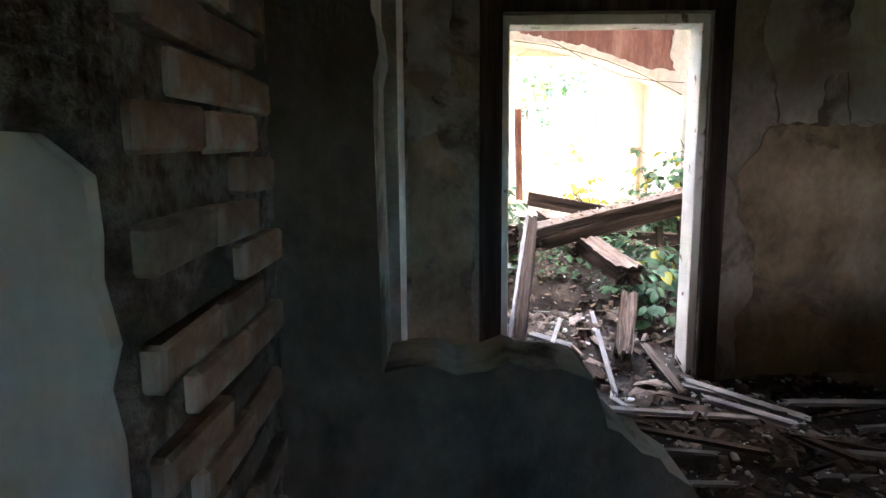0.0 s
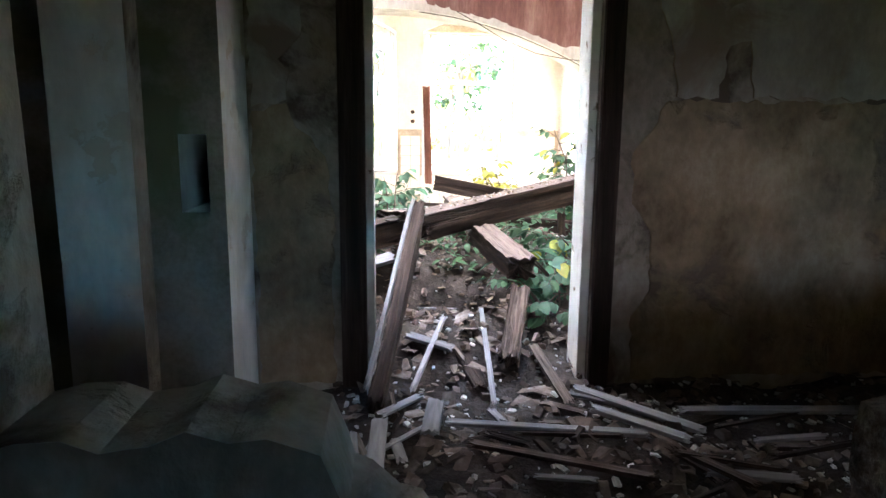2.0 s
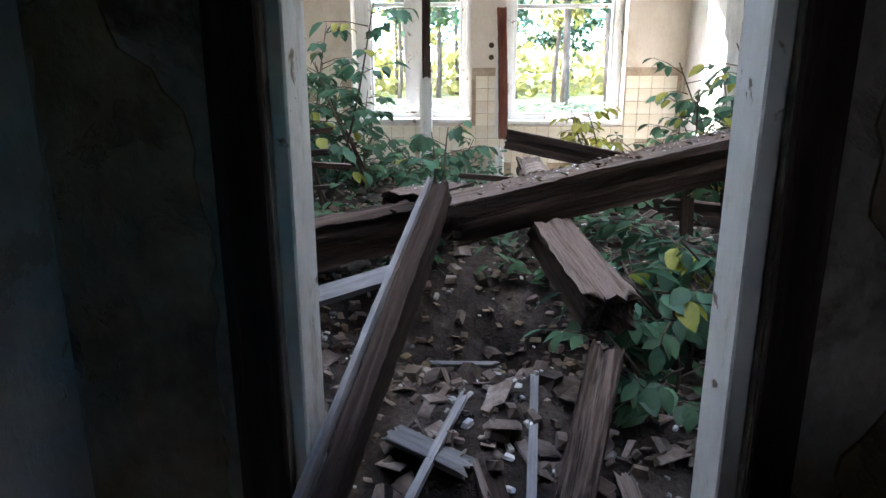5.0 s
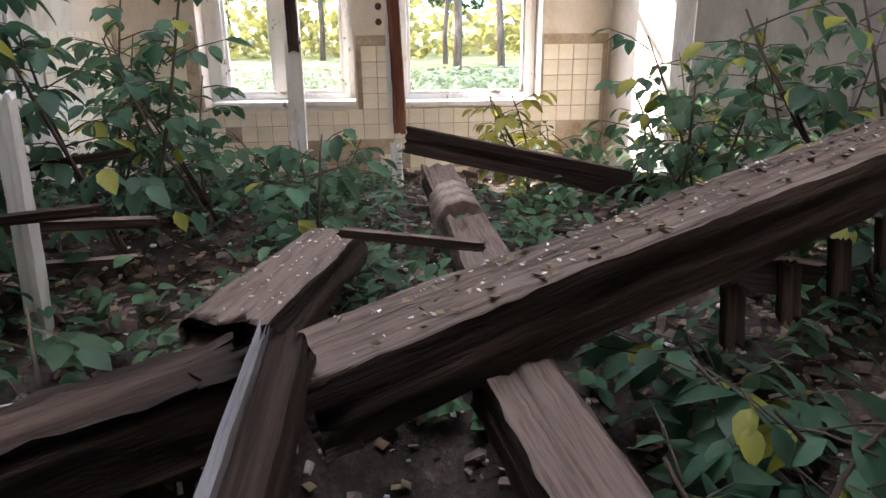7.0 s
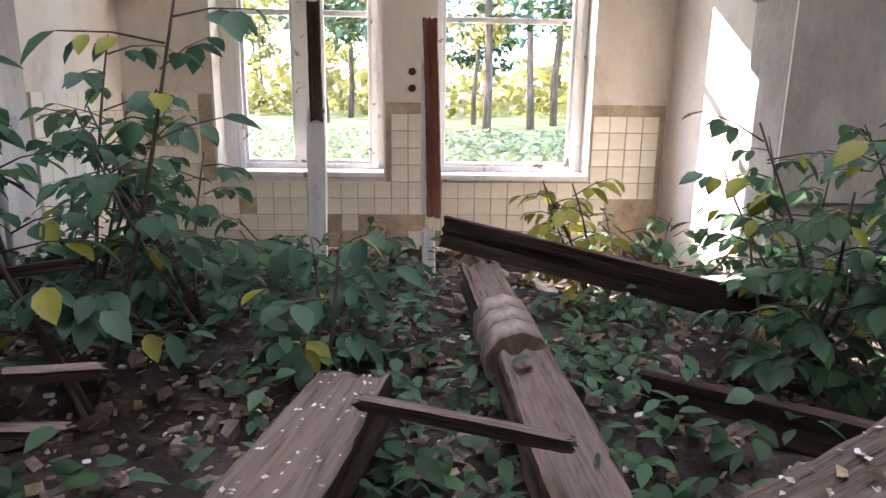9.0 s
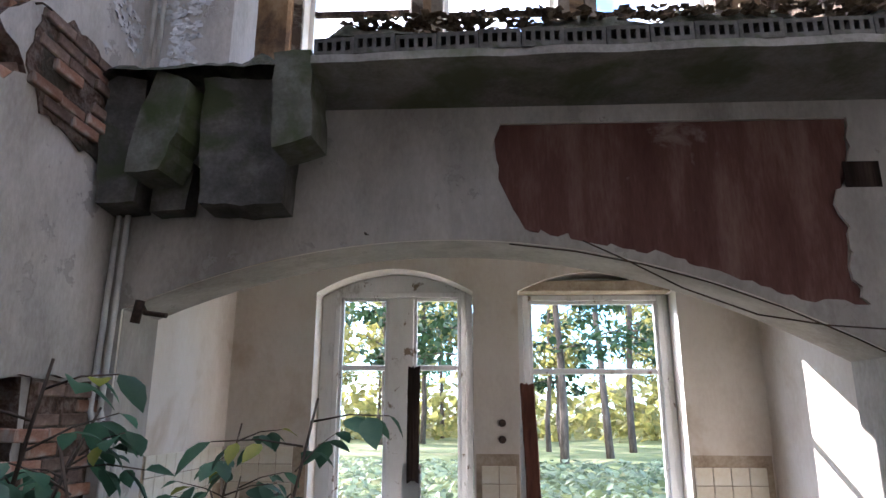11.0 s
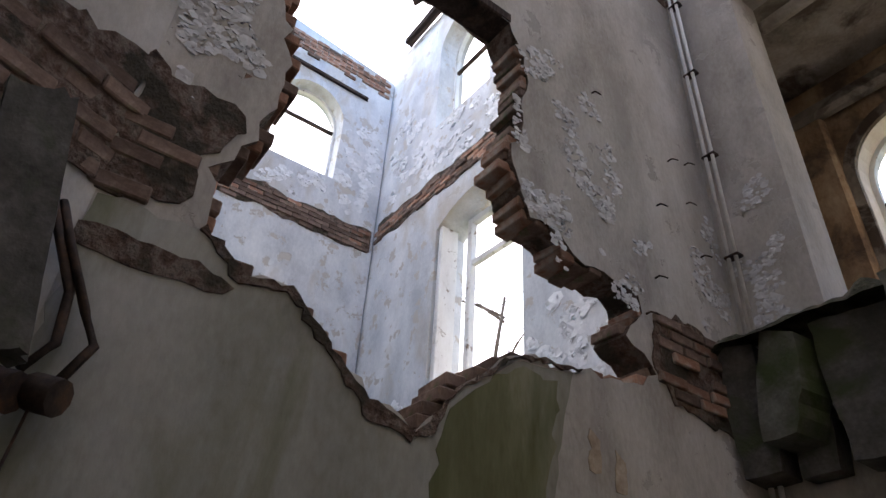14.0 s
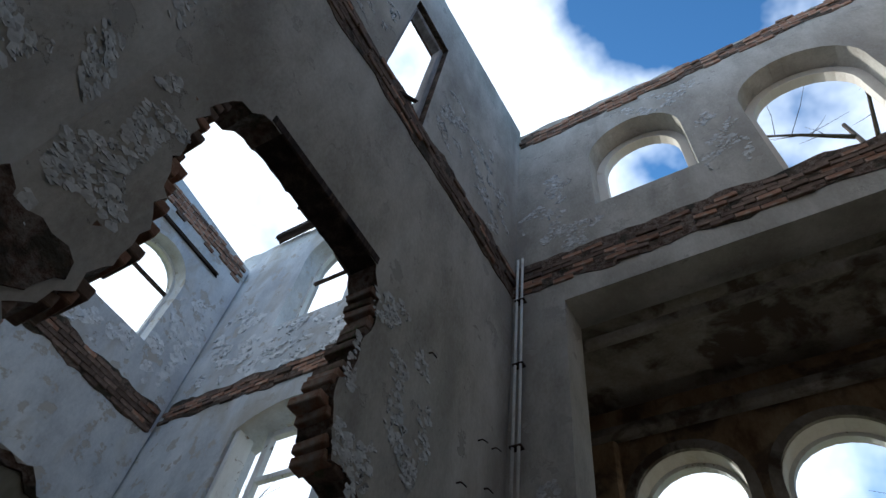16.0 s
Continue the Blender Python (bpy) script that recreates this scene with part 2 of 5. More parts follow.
M_SOOT = material("sooty_concrete", [(0.3, (0.045, 0.042, 0.036)), (0.5, (0.09, 0.085, 0.075)), (0.7, (0.16, 0.15, 0.135))], 4, 0.95, 0.7, 40, stain=(0.06, 0.07, 0.035), stain_scale=2.5, stain_range=(0.5, 0.62), bump_dist=0.02)
M_CHIP = material("plaster_chip", [(0.3, (0.24, 0.22, 0.20)), (0.5, (0.46, 0.44, 0.42)), (0.7, (0.68, 0.66, 0.64))], 8, 0.92, 0.4, 50, random_tone=0.5, island=True)
M_STONE = material("rubble_stone", [(0.3, (0.06, 0.043, 0.034)), (0.5, (0.12, 0.09, 0.073)), (0.7, (0.24, 0.20, 0.175))], 6, 0.93, 0.7, 40, random_tone=0.5, island=True)
M_MOSS_DARK = material("mossy_dark_concrete", [(0.3, (0.06, 0.06, 0.045)), (0.5, (0.115, 0.115, 0.09)), (0.7, (0.20, 0.195, 0.17))], 3, 0.95, 0.7, 40, stain=(0.055, 0.07, 0.025), stain_scale=1.8, stain_range=(0.48, 0.62), bump_dist=0.02)
M_LITTER = material("fallen_leaf", [(0.3, (0.07, 0.05, 0.03)), (0.5, (0.15, 0.11, 0.07)), (0.7, (0.27, 0.22, 0.15))], 9, 0.85, 0.2, 40, random_tone=0.5, island=True)
M_ROOF = material("mossy_debris", [(0.3, (0.022, 0.022, 0.014)), (0.5, (0.055, 0.055, 0.035)), (0.7, (0.13, 0.11, 0.085))], 9, 0.97, 1.0, 50, bump_dist=0.04)
M_BARK = material("bark", [(0.3, (0.035, 0.028, 0.022)), (0.5, (0.085, 0.065, 0.05)), (0.7, (0.16, 0.125, 0.10))], 6, 0.95, 0.8, 30, (1, 1, 0.2), bump_dist=0.03)
M_GRASS = material("field_ground", [(0.3, (0.05, 0.07, 0.02)), (0.5, (0.11, 0.13, 0.04)), (0.7, (0.22, 0.20, 0.09))], 0.5, 0.97, 0.5, 8)


def leaf_material(name, c1, c2, trans=0.45, island=True):
    m = material(name, [(0.3, c1), (0.7, c2)], 5, 0.45, 0.1, 30, random_tone=0.4, island=island)
    n, l = m.node_tree.nodes, m.node_tree.links
    bsdf, out = n["Principled BSDF"], n["Material Output"]
    tr, mix = n.new("ShaderNodeBsdfTranslucent"), n.new("ShaderNodeMixShader")
    l.new(bsdf.inputs["Base Color"].links[0].from_socket, tr.inputs["Color"])
    mix.inputs[0].default_value = trans
    l.new(bsdf.outputs[0], mix.inputs[1])
    l.new(tr.outputs[0], mix.inputs[2])
    l.new(mix.outputs[0], out.inputs["Surface"])
    return m


M_LEAF = leaf_material("green_leaf", (0.035, 0.085, 0.045), (0.09, 0.16, 0.08))
# scattered yellow leaves; on sunlit shrubs the sun's glow is in this colour
M_LEAF_Y = leaf_material("yellowing_sunlit_leaf", (0.16, 0.19, 0.03), (0.38, 0.34, 0.06))
M_LEAF_ONE = leaf_material("shrub_leaf", (0.04, 0.10, 0.06), (0.10, 0.18, 0.105), island=False)
M_NEEDLE = leaf_material("conifer_needles", (0.02, 0.045, 0.02), (0.05, 0.085, 0.035), 0.25)
M_AUTUMN = leaf_material("autumn_foliage", (0.12, 0.14, 0.04), (0.31, 0.26, 0.08), 0.5)
M_HERB = leaf_material("herb_bank", (0.10, 0.14, 0.08), (0.22, 0.25, 0.15), 0.45)


def glass_material():
    m = bpy.data.materials.new("dusty_glass")
    m.use_nodes = True
    b = m.node_tree.nodes["Principled BSDF"]
    b.inputs["Transmission Weight"].default_value, b.inputs["Roughness"].default_value, b.inputs["IOR"].default_value = 1.0, 0.02, 1.1
    b.inputs["Base Color"].default_value = (0.96, 0.98, 0.97, 1)
    return m


M_GLASS = glass_material()


# ---- builders ----
def mesh_of(name, bm, *mats):
    me = bpy.data.meshes.new(name)
    bm.to_mesh(me)
    bm.free()
    for m in mats:
        me.materials.append(m)
    return me


def part(name, bm, mat, parent=None, label=""):
    mats = mat if isinstance(mat, tuple) else (mat,)
    ob = new(name, mesh_of(name, bm, *mats))
    ob.parent = parent
    return tagged(ob, label)


def thing(name, label, category, group="", kind="", at=None):
    ob = new(name)
    if at is not None:
        ob.matrix_basis = at
    return tagged(ob, label, category, group, kind)


def add_box(bm, lo, hi, m=None, jitter=0.0):
    vs = [bm.verts.new((x, y, z)) for x in (lo[0], hi[0]) for y in (lo[1], hi[1]) for z in (lo[2], hi[2])]
    for q in ((0, 1, 3, 2), (4, 6, 7, 5), (0, 4, 5, 1), (2, 3, 7, 6), (0, 2, 6, 4), (1, 5, 7, 3)):
        bm.faces.new([vs[i] for i in q])
    for v in vs:
        if jitter:
            v.co += Vector([random.uniform(-jitter, jitter) for _ in range(3)])
        if m is not None:
            v.co = m @ v.co
    return vs


def bevel_all(bm, w, seg=1):
    bmesh.ops.bevel(bm, geom=bm.edges[:], offset=w, segments=seg, affect="EDGES", profile=0.6)
    return bm


def box_bm(lo, hi, bev=0.0, m=None):
    bm = bmesh.new()
    add_box(bm, lo, hi, m)
    return bevel_all(bm, bev) if bev else bm


def ragged(pts, amp=0.05, step=0.09, seed=0, keep=()):
    """A closed outline broken up into small uneven steps; edges whose index is in keep stay straight."""
    rnd = random.Random(seed)
    res = []
    for i, a in enumerate(pts):
        b = pts[(i + 1) % len(pts)]
        d = math.hypot(b[0] - a[0], b[1] - a[1])
        n = 1 if i in keep else max(1, int(d / step))
        for k in range(n):
            f = k / n
            j = amp if k else 0
            res.append((a[0] + (b[0] - a[0]) * f + rnd.uniform(-j, j), a[1] + (b[1] - a[1]) * f + rnd.uniform(-j, j)))
    return res


def arch_outline(x0, x1, z0, spring, top, n=14):
    """An opening with an arched head."""
    c, r, h = (x0 + x1) / 2, (x1 - x0) / 2, top - spring
    return [(x0, z0), (x1, z0)] + [(c + r * math.cos(math.pi * i / n), spring + h * math.sin(math.pi * i / n)) for i in range(n + 1)]


def segment_outline(x0, x1, z0, spring, top, n=10):
    """An opening with a flat segmental head."""
    c, r = (x0 + x1) / 2, (x1 - x0) / 2
    return [(x0, z0), (x1, z0)] + [(c + r * (1 - 2 * i / n), spring + (top - spring) * (1 - (1 - 2 * i / n) ** 2)) for i in range(n + 1)]


def slab_bm(outer, holes, place, depth, back=True):
    """A wall with openings through it. place(u, v, w) sets wall coordinates into the room; w runs from 0 to depth."""
    from mathutils.geometry import tessellate_polygon
    loops = [outer, *holes]
    flat = [p for lp in loops for p in lp]
    tris = tessellate_polygon([[Vector((u, v, 0)) for u, v in lp] for lp in loops])
    bm = bmesh.new()
    front = [bm.verts.new(place(u, v, 0)) for u, v in flat]
    rear = [bm.verts.new(place(u, v, depth)) for u, v in flat]
    for a, b, c in tris:
        if len({a, b, c}) == 3:
            bm.faces.new((front[a], front[b], front[c]))
            if back:
                bm.faces.new((rear[c], rear[b], rear[a]))
    k = 0
    for lp in loops:
        for i in range(len(lp)):
            a, b = k + i, k + (i + 1) % len(lp)
            f = bm.faces.new((front[a], front[b], rear[b], rear[a]))
            f.material_index = 1
        k += len(lp)
    bmesh.ops.recalc_face_normals(bm, faces=bm.faces[:])
    return bm


def along_x(y0, sign=1):
    return lambda u, v, w: (u, y0 + sign * w, v)


def along_y(x0, sign=-1):
    return lambda u, v, w: (x0 + sign * w, u, v)


def structure(name, bm, mats, label, category="wall"):
    ob = new(name, mesh_of(name, bm, *mats))
    return tagged(ob, label, category, kind="structure")


# ---- hall walls ----
XW, YN, YB = -1.62, 8.65, 10.6
HOLE = [(7.62, 3.58), (7.4, 3.47), (6.97, 3.42), (6.55, 3.37), (6.34, 3.23), (6.18, 3.11), (6.08, 2.97), (5.95, 2.84), (5.72, 2.92), (5.6, 3.02), (5.45, 3.16), (5.32, 3.28),
        (5.13, 3.25), (4.94, 3.4), (4.88, 3.66), (5.04, 3.9), (5.08, 4.12), (5.06, 4.5), (4.98, 4.8), (4.92, 5.13), (4.9, 5.5), (4.99, 5.75), (5.21, 5.9), (5.43, 5.94), (6.25, 5.95), (6.48, 5.9),
        (6.64, 5.45), (6.5, 4.6), (6.63, 4.26), (6.87, 4.25), (7.03, 4.13), (7.46, 4.15), (7.56, 3.97), (7.38, 3.76), (7.53, 3.69)]
LOW_HOLE = [(6.3, 1.2), (6.45, 1.75), (6.75, 1.96), (7.3, 2.0), (7.95, 2.06), (7.98, 1.8), (7.92, 0.9), (6.3, 0.9)]
W3_WIN = [(5.7, 8.3), (6.46, 8.3), (6.46, 10.9), (5.7, 10.9)]
wall_w = structure("wall_west", slab_bm([(4.52, -0.5), (8.65, -0.5), (8.65, 12.55), (7.2, 12.35), (6.2, 12.2), (4.52, 12.3)], [ragged(HOLE, 0.035, 0.07, 3), ragged(LOW_HOLE, 0.03, 0.1, 4), W3_WIN], along_y(XW), 0.26),
                   (M_PLASTER, M_BROKEN), "tall plastered hall wall with a huge broken hole")


def arch_head(x):
    return 2.94 - 0.105 * (x - 0.5) ** 2


ARCH = [(-1.52, -0.4), (3.12, -0.4)] + [(3.12 - 4.64 * i / 24, arch_head(3.12 - 4.64 * i / 24)) for i in range(25)]
N2 = [(-1.0, 4.02), (3.9, 4.02), (3.9, 7.62), (-1.0, 7.62)]
N3A = arch_outline(-0.52, 0.78, 9.3, 10.5, 11.25)
N3B = arch_outline(1.5, 2.95, 8.45, 10.3, 11.1)
wall_n = structure("wall_north", slab_bm(ragged([(-2.04, -0.5), (4.4, -0.5), (4.4, 12.2), (2.0, 12.25), (-2.04, 12.4)], 0.05, 0.2, 8, keep=(0, 1, 4)), [ARCH, N2, N3A, N3B], along_x(YN), 0.45),
                   (M_PLASTER, M_PLASTER), "hall end wall with wide ground arch and upper openings")
wall_bay = structure("wall_bay_back", slab_bm([(-1.95, -0.5), (3.6, -0.5), (3.6, 8.0), (-1.95, 8.0)],
                     [segment_outline(-0.79, 0.66, 0.9, 2.98, 3.2, 10), segment_outline(1.07, 2.5, 0.87, 2.98, 3.16, 10), arch_outline(-1.08, 0.05, 4.6, 6.35, 6.93), arch_outline(0.38, 1.55, 4.6, 6.3, 6.9), arch_outline(1.95, 3.12, 4.6, 6.25, 6.85)], along_x(YB), 0.4),
                     (M_PALE, M_PALE), "pale plastered bay wall with two tall windows")
structure("wall_bay_west", slab_bm([(9.1, -0.5), (10.6, -0.5), (10.6, 3.7), (9.1, 3.7)], [], along_y(-1.55), 0.35), (M_PALE, M_PALE), "pale bay side wall above cream tiles")
structure("wall_bay_east", slab_bm([(9.1, -0.5), (10.6, -0.5), (10.6, 3.7), (9.1, 3.7)], [], along_y(3.2, 1), 0.35), (M_PALE, M_PALE), "pale bay side wall lit by the sun")
structure("wall_bay_upper_west", slab_bm([(9.1, 3.9), (10.6, 3.9), (10.6, 8.0), (9.1, 8.0)], [], along_y(-1.6), 0.3), (M_BROKEN, M_BROKEN), "upper bay side wall of bare brick")
structure("wall_bay_upper_east", slab_bm([(9.1, 3.9), (10.6, 3.9), (10.6, 8.0), (9.1, 8.0)], [], along_y(3.6, 1), 0.3), (M_BROKEN, M_BROKEN), "upper bay side wall of bare brick")
structure("ceiling_bay", box_bm((-1.9, 9.1, 3.55), (3.55, 10.6, 3.7)), (M_PALE,), "plaster ceiling over the tiled bay", "ceiling")
structure("ceiling_bay_upper", box_bm((-1.9, 9.1, 7.75), (3.9, 10.6, 7.95)), (M_DARK,), "stained flaking ceiling of the upper bay", "ceiling")
structure("floor_bay_upper", box_bm((-1.9, 9.1, 3.75), (3.9, 10.6, 3.9)), (M_CONCRETE,), "concrete floor of the upper bay", "floor")

# room behind the hole
structure("wall_west_room_north", slab_bm(ragged([(-7.9, -0.5), (-2.04, -0.5), (-2.04, 12.4), (-7.9, 12.45)], 0.04, 0.2, 5, keep=(0, 1, 3)),
          [segment_outline(-5.6, -3.85, 4.55, 7.25, 7.55, 10), arch_outline(-5.85, -4.5, 9.4, 11.2, 11.9)], along_x(YN - 0.02), 0.5), (M_PEEL, M_PEEL), "peeling blue-white wall with a tall window")
structure("wall_west_room_end", slab_bm([(2.2, -0.5), (8.6, -0.5), (8.6, 11.75), (5.5, 12.1), (2.2, 12.1)], [arch_outline(6.5, 7.7, 8.85, 10.1, 10.72)], along_y(-7.42), 0.45), (M_PEEL, M_PEEL), "peeling pale end wall with an arched window")
structure("wall_west_room_south", slab_bm([(-7.9, -0.5), (-2.04, -0.5), (-2.04, 11.9), (-7.9, 11.9)], [], along_x(2.2, -1), 0.4), (M_PEEL, M_PEEL), "peeling pale wall of the neighbouring room")
structure("wall_hall_corner", slab_bm([(-0.08, 2.6), (4.6, 2.6), (4.6, 12.2), (-0.08, 12.2)], [], lambda u, v, w: (XW + 0.43 * u - 0.9 * w, 4.55 - 0.9 * u - 0.43 * w, v), 0.35), (M_PLASTER, M_PLASTER), "canted hall wall with flaking grey plaster")
structure("wall_east", slab_bm([(0.0, 2.7), (4.25, 2.7), (4.25, -0.5), (8.65, -0.5), (8.65, 12.2), (0.0, 12.2)], [], along_y(4.4, 1), 0.4), (M_PLASTER, M_PLASTER), "tall plastered east hall wall")
# unseen wall, added to keep southern sky light off the hall floor
structure("wall_south_upper", slab_bm([(-1.0, 2.76), (4.4, 2.76), (4.4, 12.0), (-1.0, 12.0)], [], along_x(3.6, -1), 0.4), (M_PLASTER, M_PLASTER), "added unseen wall that blocks the southern sky")

# ---- entrance room ----
DOOR = [(0.38, -0.4), (1.64, -0.4), (1.64, 2.33), (0.38, 2.33)]
wall_door = structure("wall_door", slab_bm([(-2.2, -0.5), (4.6, -0.5), (4.6, 2.75), (-2.2, 2.75)], [DOOR], along_x(4.05), 0.2), (M_DARK, M_DARK), "sooty flaking wall round the open doorway")
structure("ceiling_entrance", box_bm((-3.2, -2.2, 2.62), (4.8, 4.05, 2.75)), (M_DARK,), "dark plaster ceiling over the entrance rooms", "ceiling")
MID = [(-3.0, -0.5), (0.76, -0.5), (0.74, 0.1), (0.72, 0.45), (0.66, 0.66), (0.55, 0.78), (0.42, 0.86), (0.38, 0.98), (0.3, 1.01), (-0.12, 1.0), (-0.13, 1.6), (-0.1, 2.3), (-0.14, 3.1), (-3.0, 3.1)]
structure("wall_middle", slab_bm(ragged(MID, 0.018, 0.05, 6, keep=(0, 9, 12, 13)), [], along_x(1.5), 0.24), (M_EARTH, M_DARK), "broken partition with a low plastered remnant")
structure("wall_middle_stub", slab_bm(ragged([(1.42, -0.5), (4.6, -0.5), (4.6, 3.1), (4.2, 3.1), (4.1, 1.1), (2.4, 0.96), (1.46, 0.93)], 0.015, 0.07, 7, keep=(0, 1, 2)), [], along_x(1.55), 0.2), (M_SKIN, M_BROKEN), "low broken partition stub of brick and plaster")
structure("wall_pier", box_bm((-1.6, 0.78, -0.5), (-0.36, 1.5, 3.1), 0.02), (M_BROKEN,), "bare brick pier beside the broken partition")
structure("wall_pier_face", slab_bm(ragged([(-1.6, -0.5), (-0.34, -0.5), (-0.35, 0.6), (-0.37, 1.1), (-0.38, 1.5), (-0.44, 1.55), (-1.6, 1.56)], 0.012, 0.06, 17, keep=(0, 6)), [], along_x(0.752), 0.028), (M_PALE, M_PALE), "pale plaster face on the brick pier")
# torn plaster coats on the door wall
SKIN_L = [(-0.2, 0.1), (0.2, 0.1), (0.19, 0.6), (0.21, 1.0), (0.17, 1.35), (0.1, 1.45), (0.02, 1.5), (-0.02, 1.62), (-0.2, 1.58)]
SKIN_LU = [(-0.2, 1.6), (-0.02, 1.64), (0.0, 1.78), (-0.06, 1.84), (0.06, 1.96), (0.08, 2.6), (-0.2, 2.6)]
SKIN_R = [(1.9, 0.08), (4.55, 0.08), (4.55, 1.66), (2.02, 1.66), (1.94, 1.5), (1.84, 1.38), (1.85, 1.1), (1.96, 0.95), (1.98, 0.6), (1.88, 0.45)]
SKIN_RU = [(2.06, 1.68), (2.3, 1.68), (2.34, 1.95), (2.46, 1.98), (2.5, 1.68), (4.55, 1.68), (4.55, 2.6), (2.5, 2.6), (2.44, 2.2), (2.3, 2.12), (2.2, 2.6), (2.0, 2.6), (1.94, 2.2), (2.04, 1.9)]
for nm, pts, mt, lab in (("trim_plaster_tan", SKIN_L, M_SKIN, "tan pitted plaster coat beside the doorway"), ("trim_plaster_grey", SKIN_LU, M_SKIN_GREY, "grey limewash coat beside the doorway"),
                         ("trim_plaster_tan_wide", SKIN_R, M_SKIN, "tan pitted plaster coat on the door wall"), ("trim_plaster_grey_wide", SKIN_RU, M_SKIN_GREY, "grey limewash coat torn off in patches")):
    structure(nm, slab_bm(ragged(pts, 0.014, 0.05, len(pts) * 7), [], along_x(4.036), 0.013, False), (mt, M_SKIN), lab)
structure("wall_niche", slab_bm([(-3.0, -0.5), (-0.22, -0.5), (-0.22, 3.1), (-3.0, 3.1)], [[(-0.41, 1.12), (-0.29, 1.12), (-0.29, 1.46), (-0.41, 1.46)]], along_x(3.5), 0.54), (M_CONCRETE, M_PEEL), "grey plaster wall with a small dark recess")
structure("wall_strip", slab_bm([(-0.6, -0.5), (-0.35, -0.5), (-0.34, 3.1), (-0.6, 3.1)], [], along_x(2.8), 0.12), (M_PEEL, M_DARK), "pale flaking jamb of a side passage")
structure("wall_entrance_west", slab_bm([(-2.2, -0.5), (4.25, -0.5), (4.25, 3.1), (-2.2, 3.1)], [], along_y(-3.0), 0.3), (M_DARK, M_DARK), "dark side wall of the entrance rooms")
structure("wall_entrance_east", box_bm((4.6, -2.2, -0.5), (4.9, 4.25, 3.1)), (M_DARK,), "dark side wall of the entrance rooms")
# opening added out of view to brighten the door wall
structure("wall_entrance_south", slab_bm([(-3.2, -0.5), (4.8, -0.5), (4.8, 3.1), (-3.2, 3.1)], [[(2.45, 1.4), (3.05, 1.4), (3.05, 2.0), (2.45, 2.0)]], along_x(-2.2, -1), 0.3), (M_DARK, M_DARK), "dark rear wall with an added opening that lets light in")


# ---- ground ----
def smooth(a, b, t):
    t = min(1, max(0, (t - a) / (b - a)))
    return t * t * (3 - 2 * t)


def ground_z(x, y):
    z = 0.02 + 0.34 * smooth(3.9, 5.0, y) + 0.12 * smooth(5.0, 6.4, y) - 0.30 * smooth(8.7, 9.6, y)
    z += 0.12 * smooth(0.6, -1.2, x) * smooth(4.3, 5.5, y) * (1 - smooth(8.6, 9.2, y))
    z -= 0.34 * math.exp(-((x - 0.95) / 0.75) ** 2 - ((y - 5.4) / 0.38) ** 2)
    z += 0.10 * noise.noise((x * 1.3, y * 1.3, 0.3)) + 0.05 * noise.noise((x * 4, y * 4, 2.3)) + 0.02 * noise.noise((x * 11, y * 11, 5.3))
    return z


def grid_bm(x0, x1, y0, y1, step, f):
    bm = bmesh.new()
    nx, ny = int((x1 - x0) / step), int((y1 - y0) / step)
    v = [[bm.verts.new((x0 + (x1 - x0) * i / nx, y0 + (y1 - y0) * j / ny, f(x0 + (x1 - x0) * i / nx, y0 + (y1 - y0) * j / ny))) for j in range(ny + 1)] for i in range(nx + 1)]
    for i in range(nx):
        for j in range(ny):
            bm.faces.new((v[i][j], v[i + 1][j], v[i + 1][j + 1], v[i][j + 1])).smooth = True
    return bm


structure("floor_rubble", grid_bm(-3.2, 4.7, -2.2, 10.9, 0.06, ground_z), (M_SOIL,), "uneven floor of soil, rubble and rotted boards", "floor")
structure("floor_west_room", box_bm((-7.9, 2.0, -0.4), (-1.9, 8.7, 0.0)), (M_SOIL,), "rubble floor of the neighbouring room", "floor")


def field_z(x, y):
    return -0.6 + 0.9 * smooth(13, 22, y) + 0.15 * noise.noise((x * 0.2, y * 0.2, 1))


structure("ground", grid_bm(-60, 60, -40, 140, 3.0, lambda x, y: field_z(x, y) if y > 10.9 else -0.62), (M_GRASS,), "grassy park ground around the ruin", "ground")
far = bmesh.new()
bmesh.ops.create_grid(far, x_segments=1, y_segments=1, size=1500, matrix=Matrix.Translation((0, 0, -0.9)))
structure("ground_far", far, (M_GRASS,), "far ground reaching to the horizon", "ground")


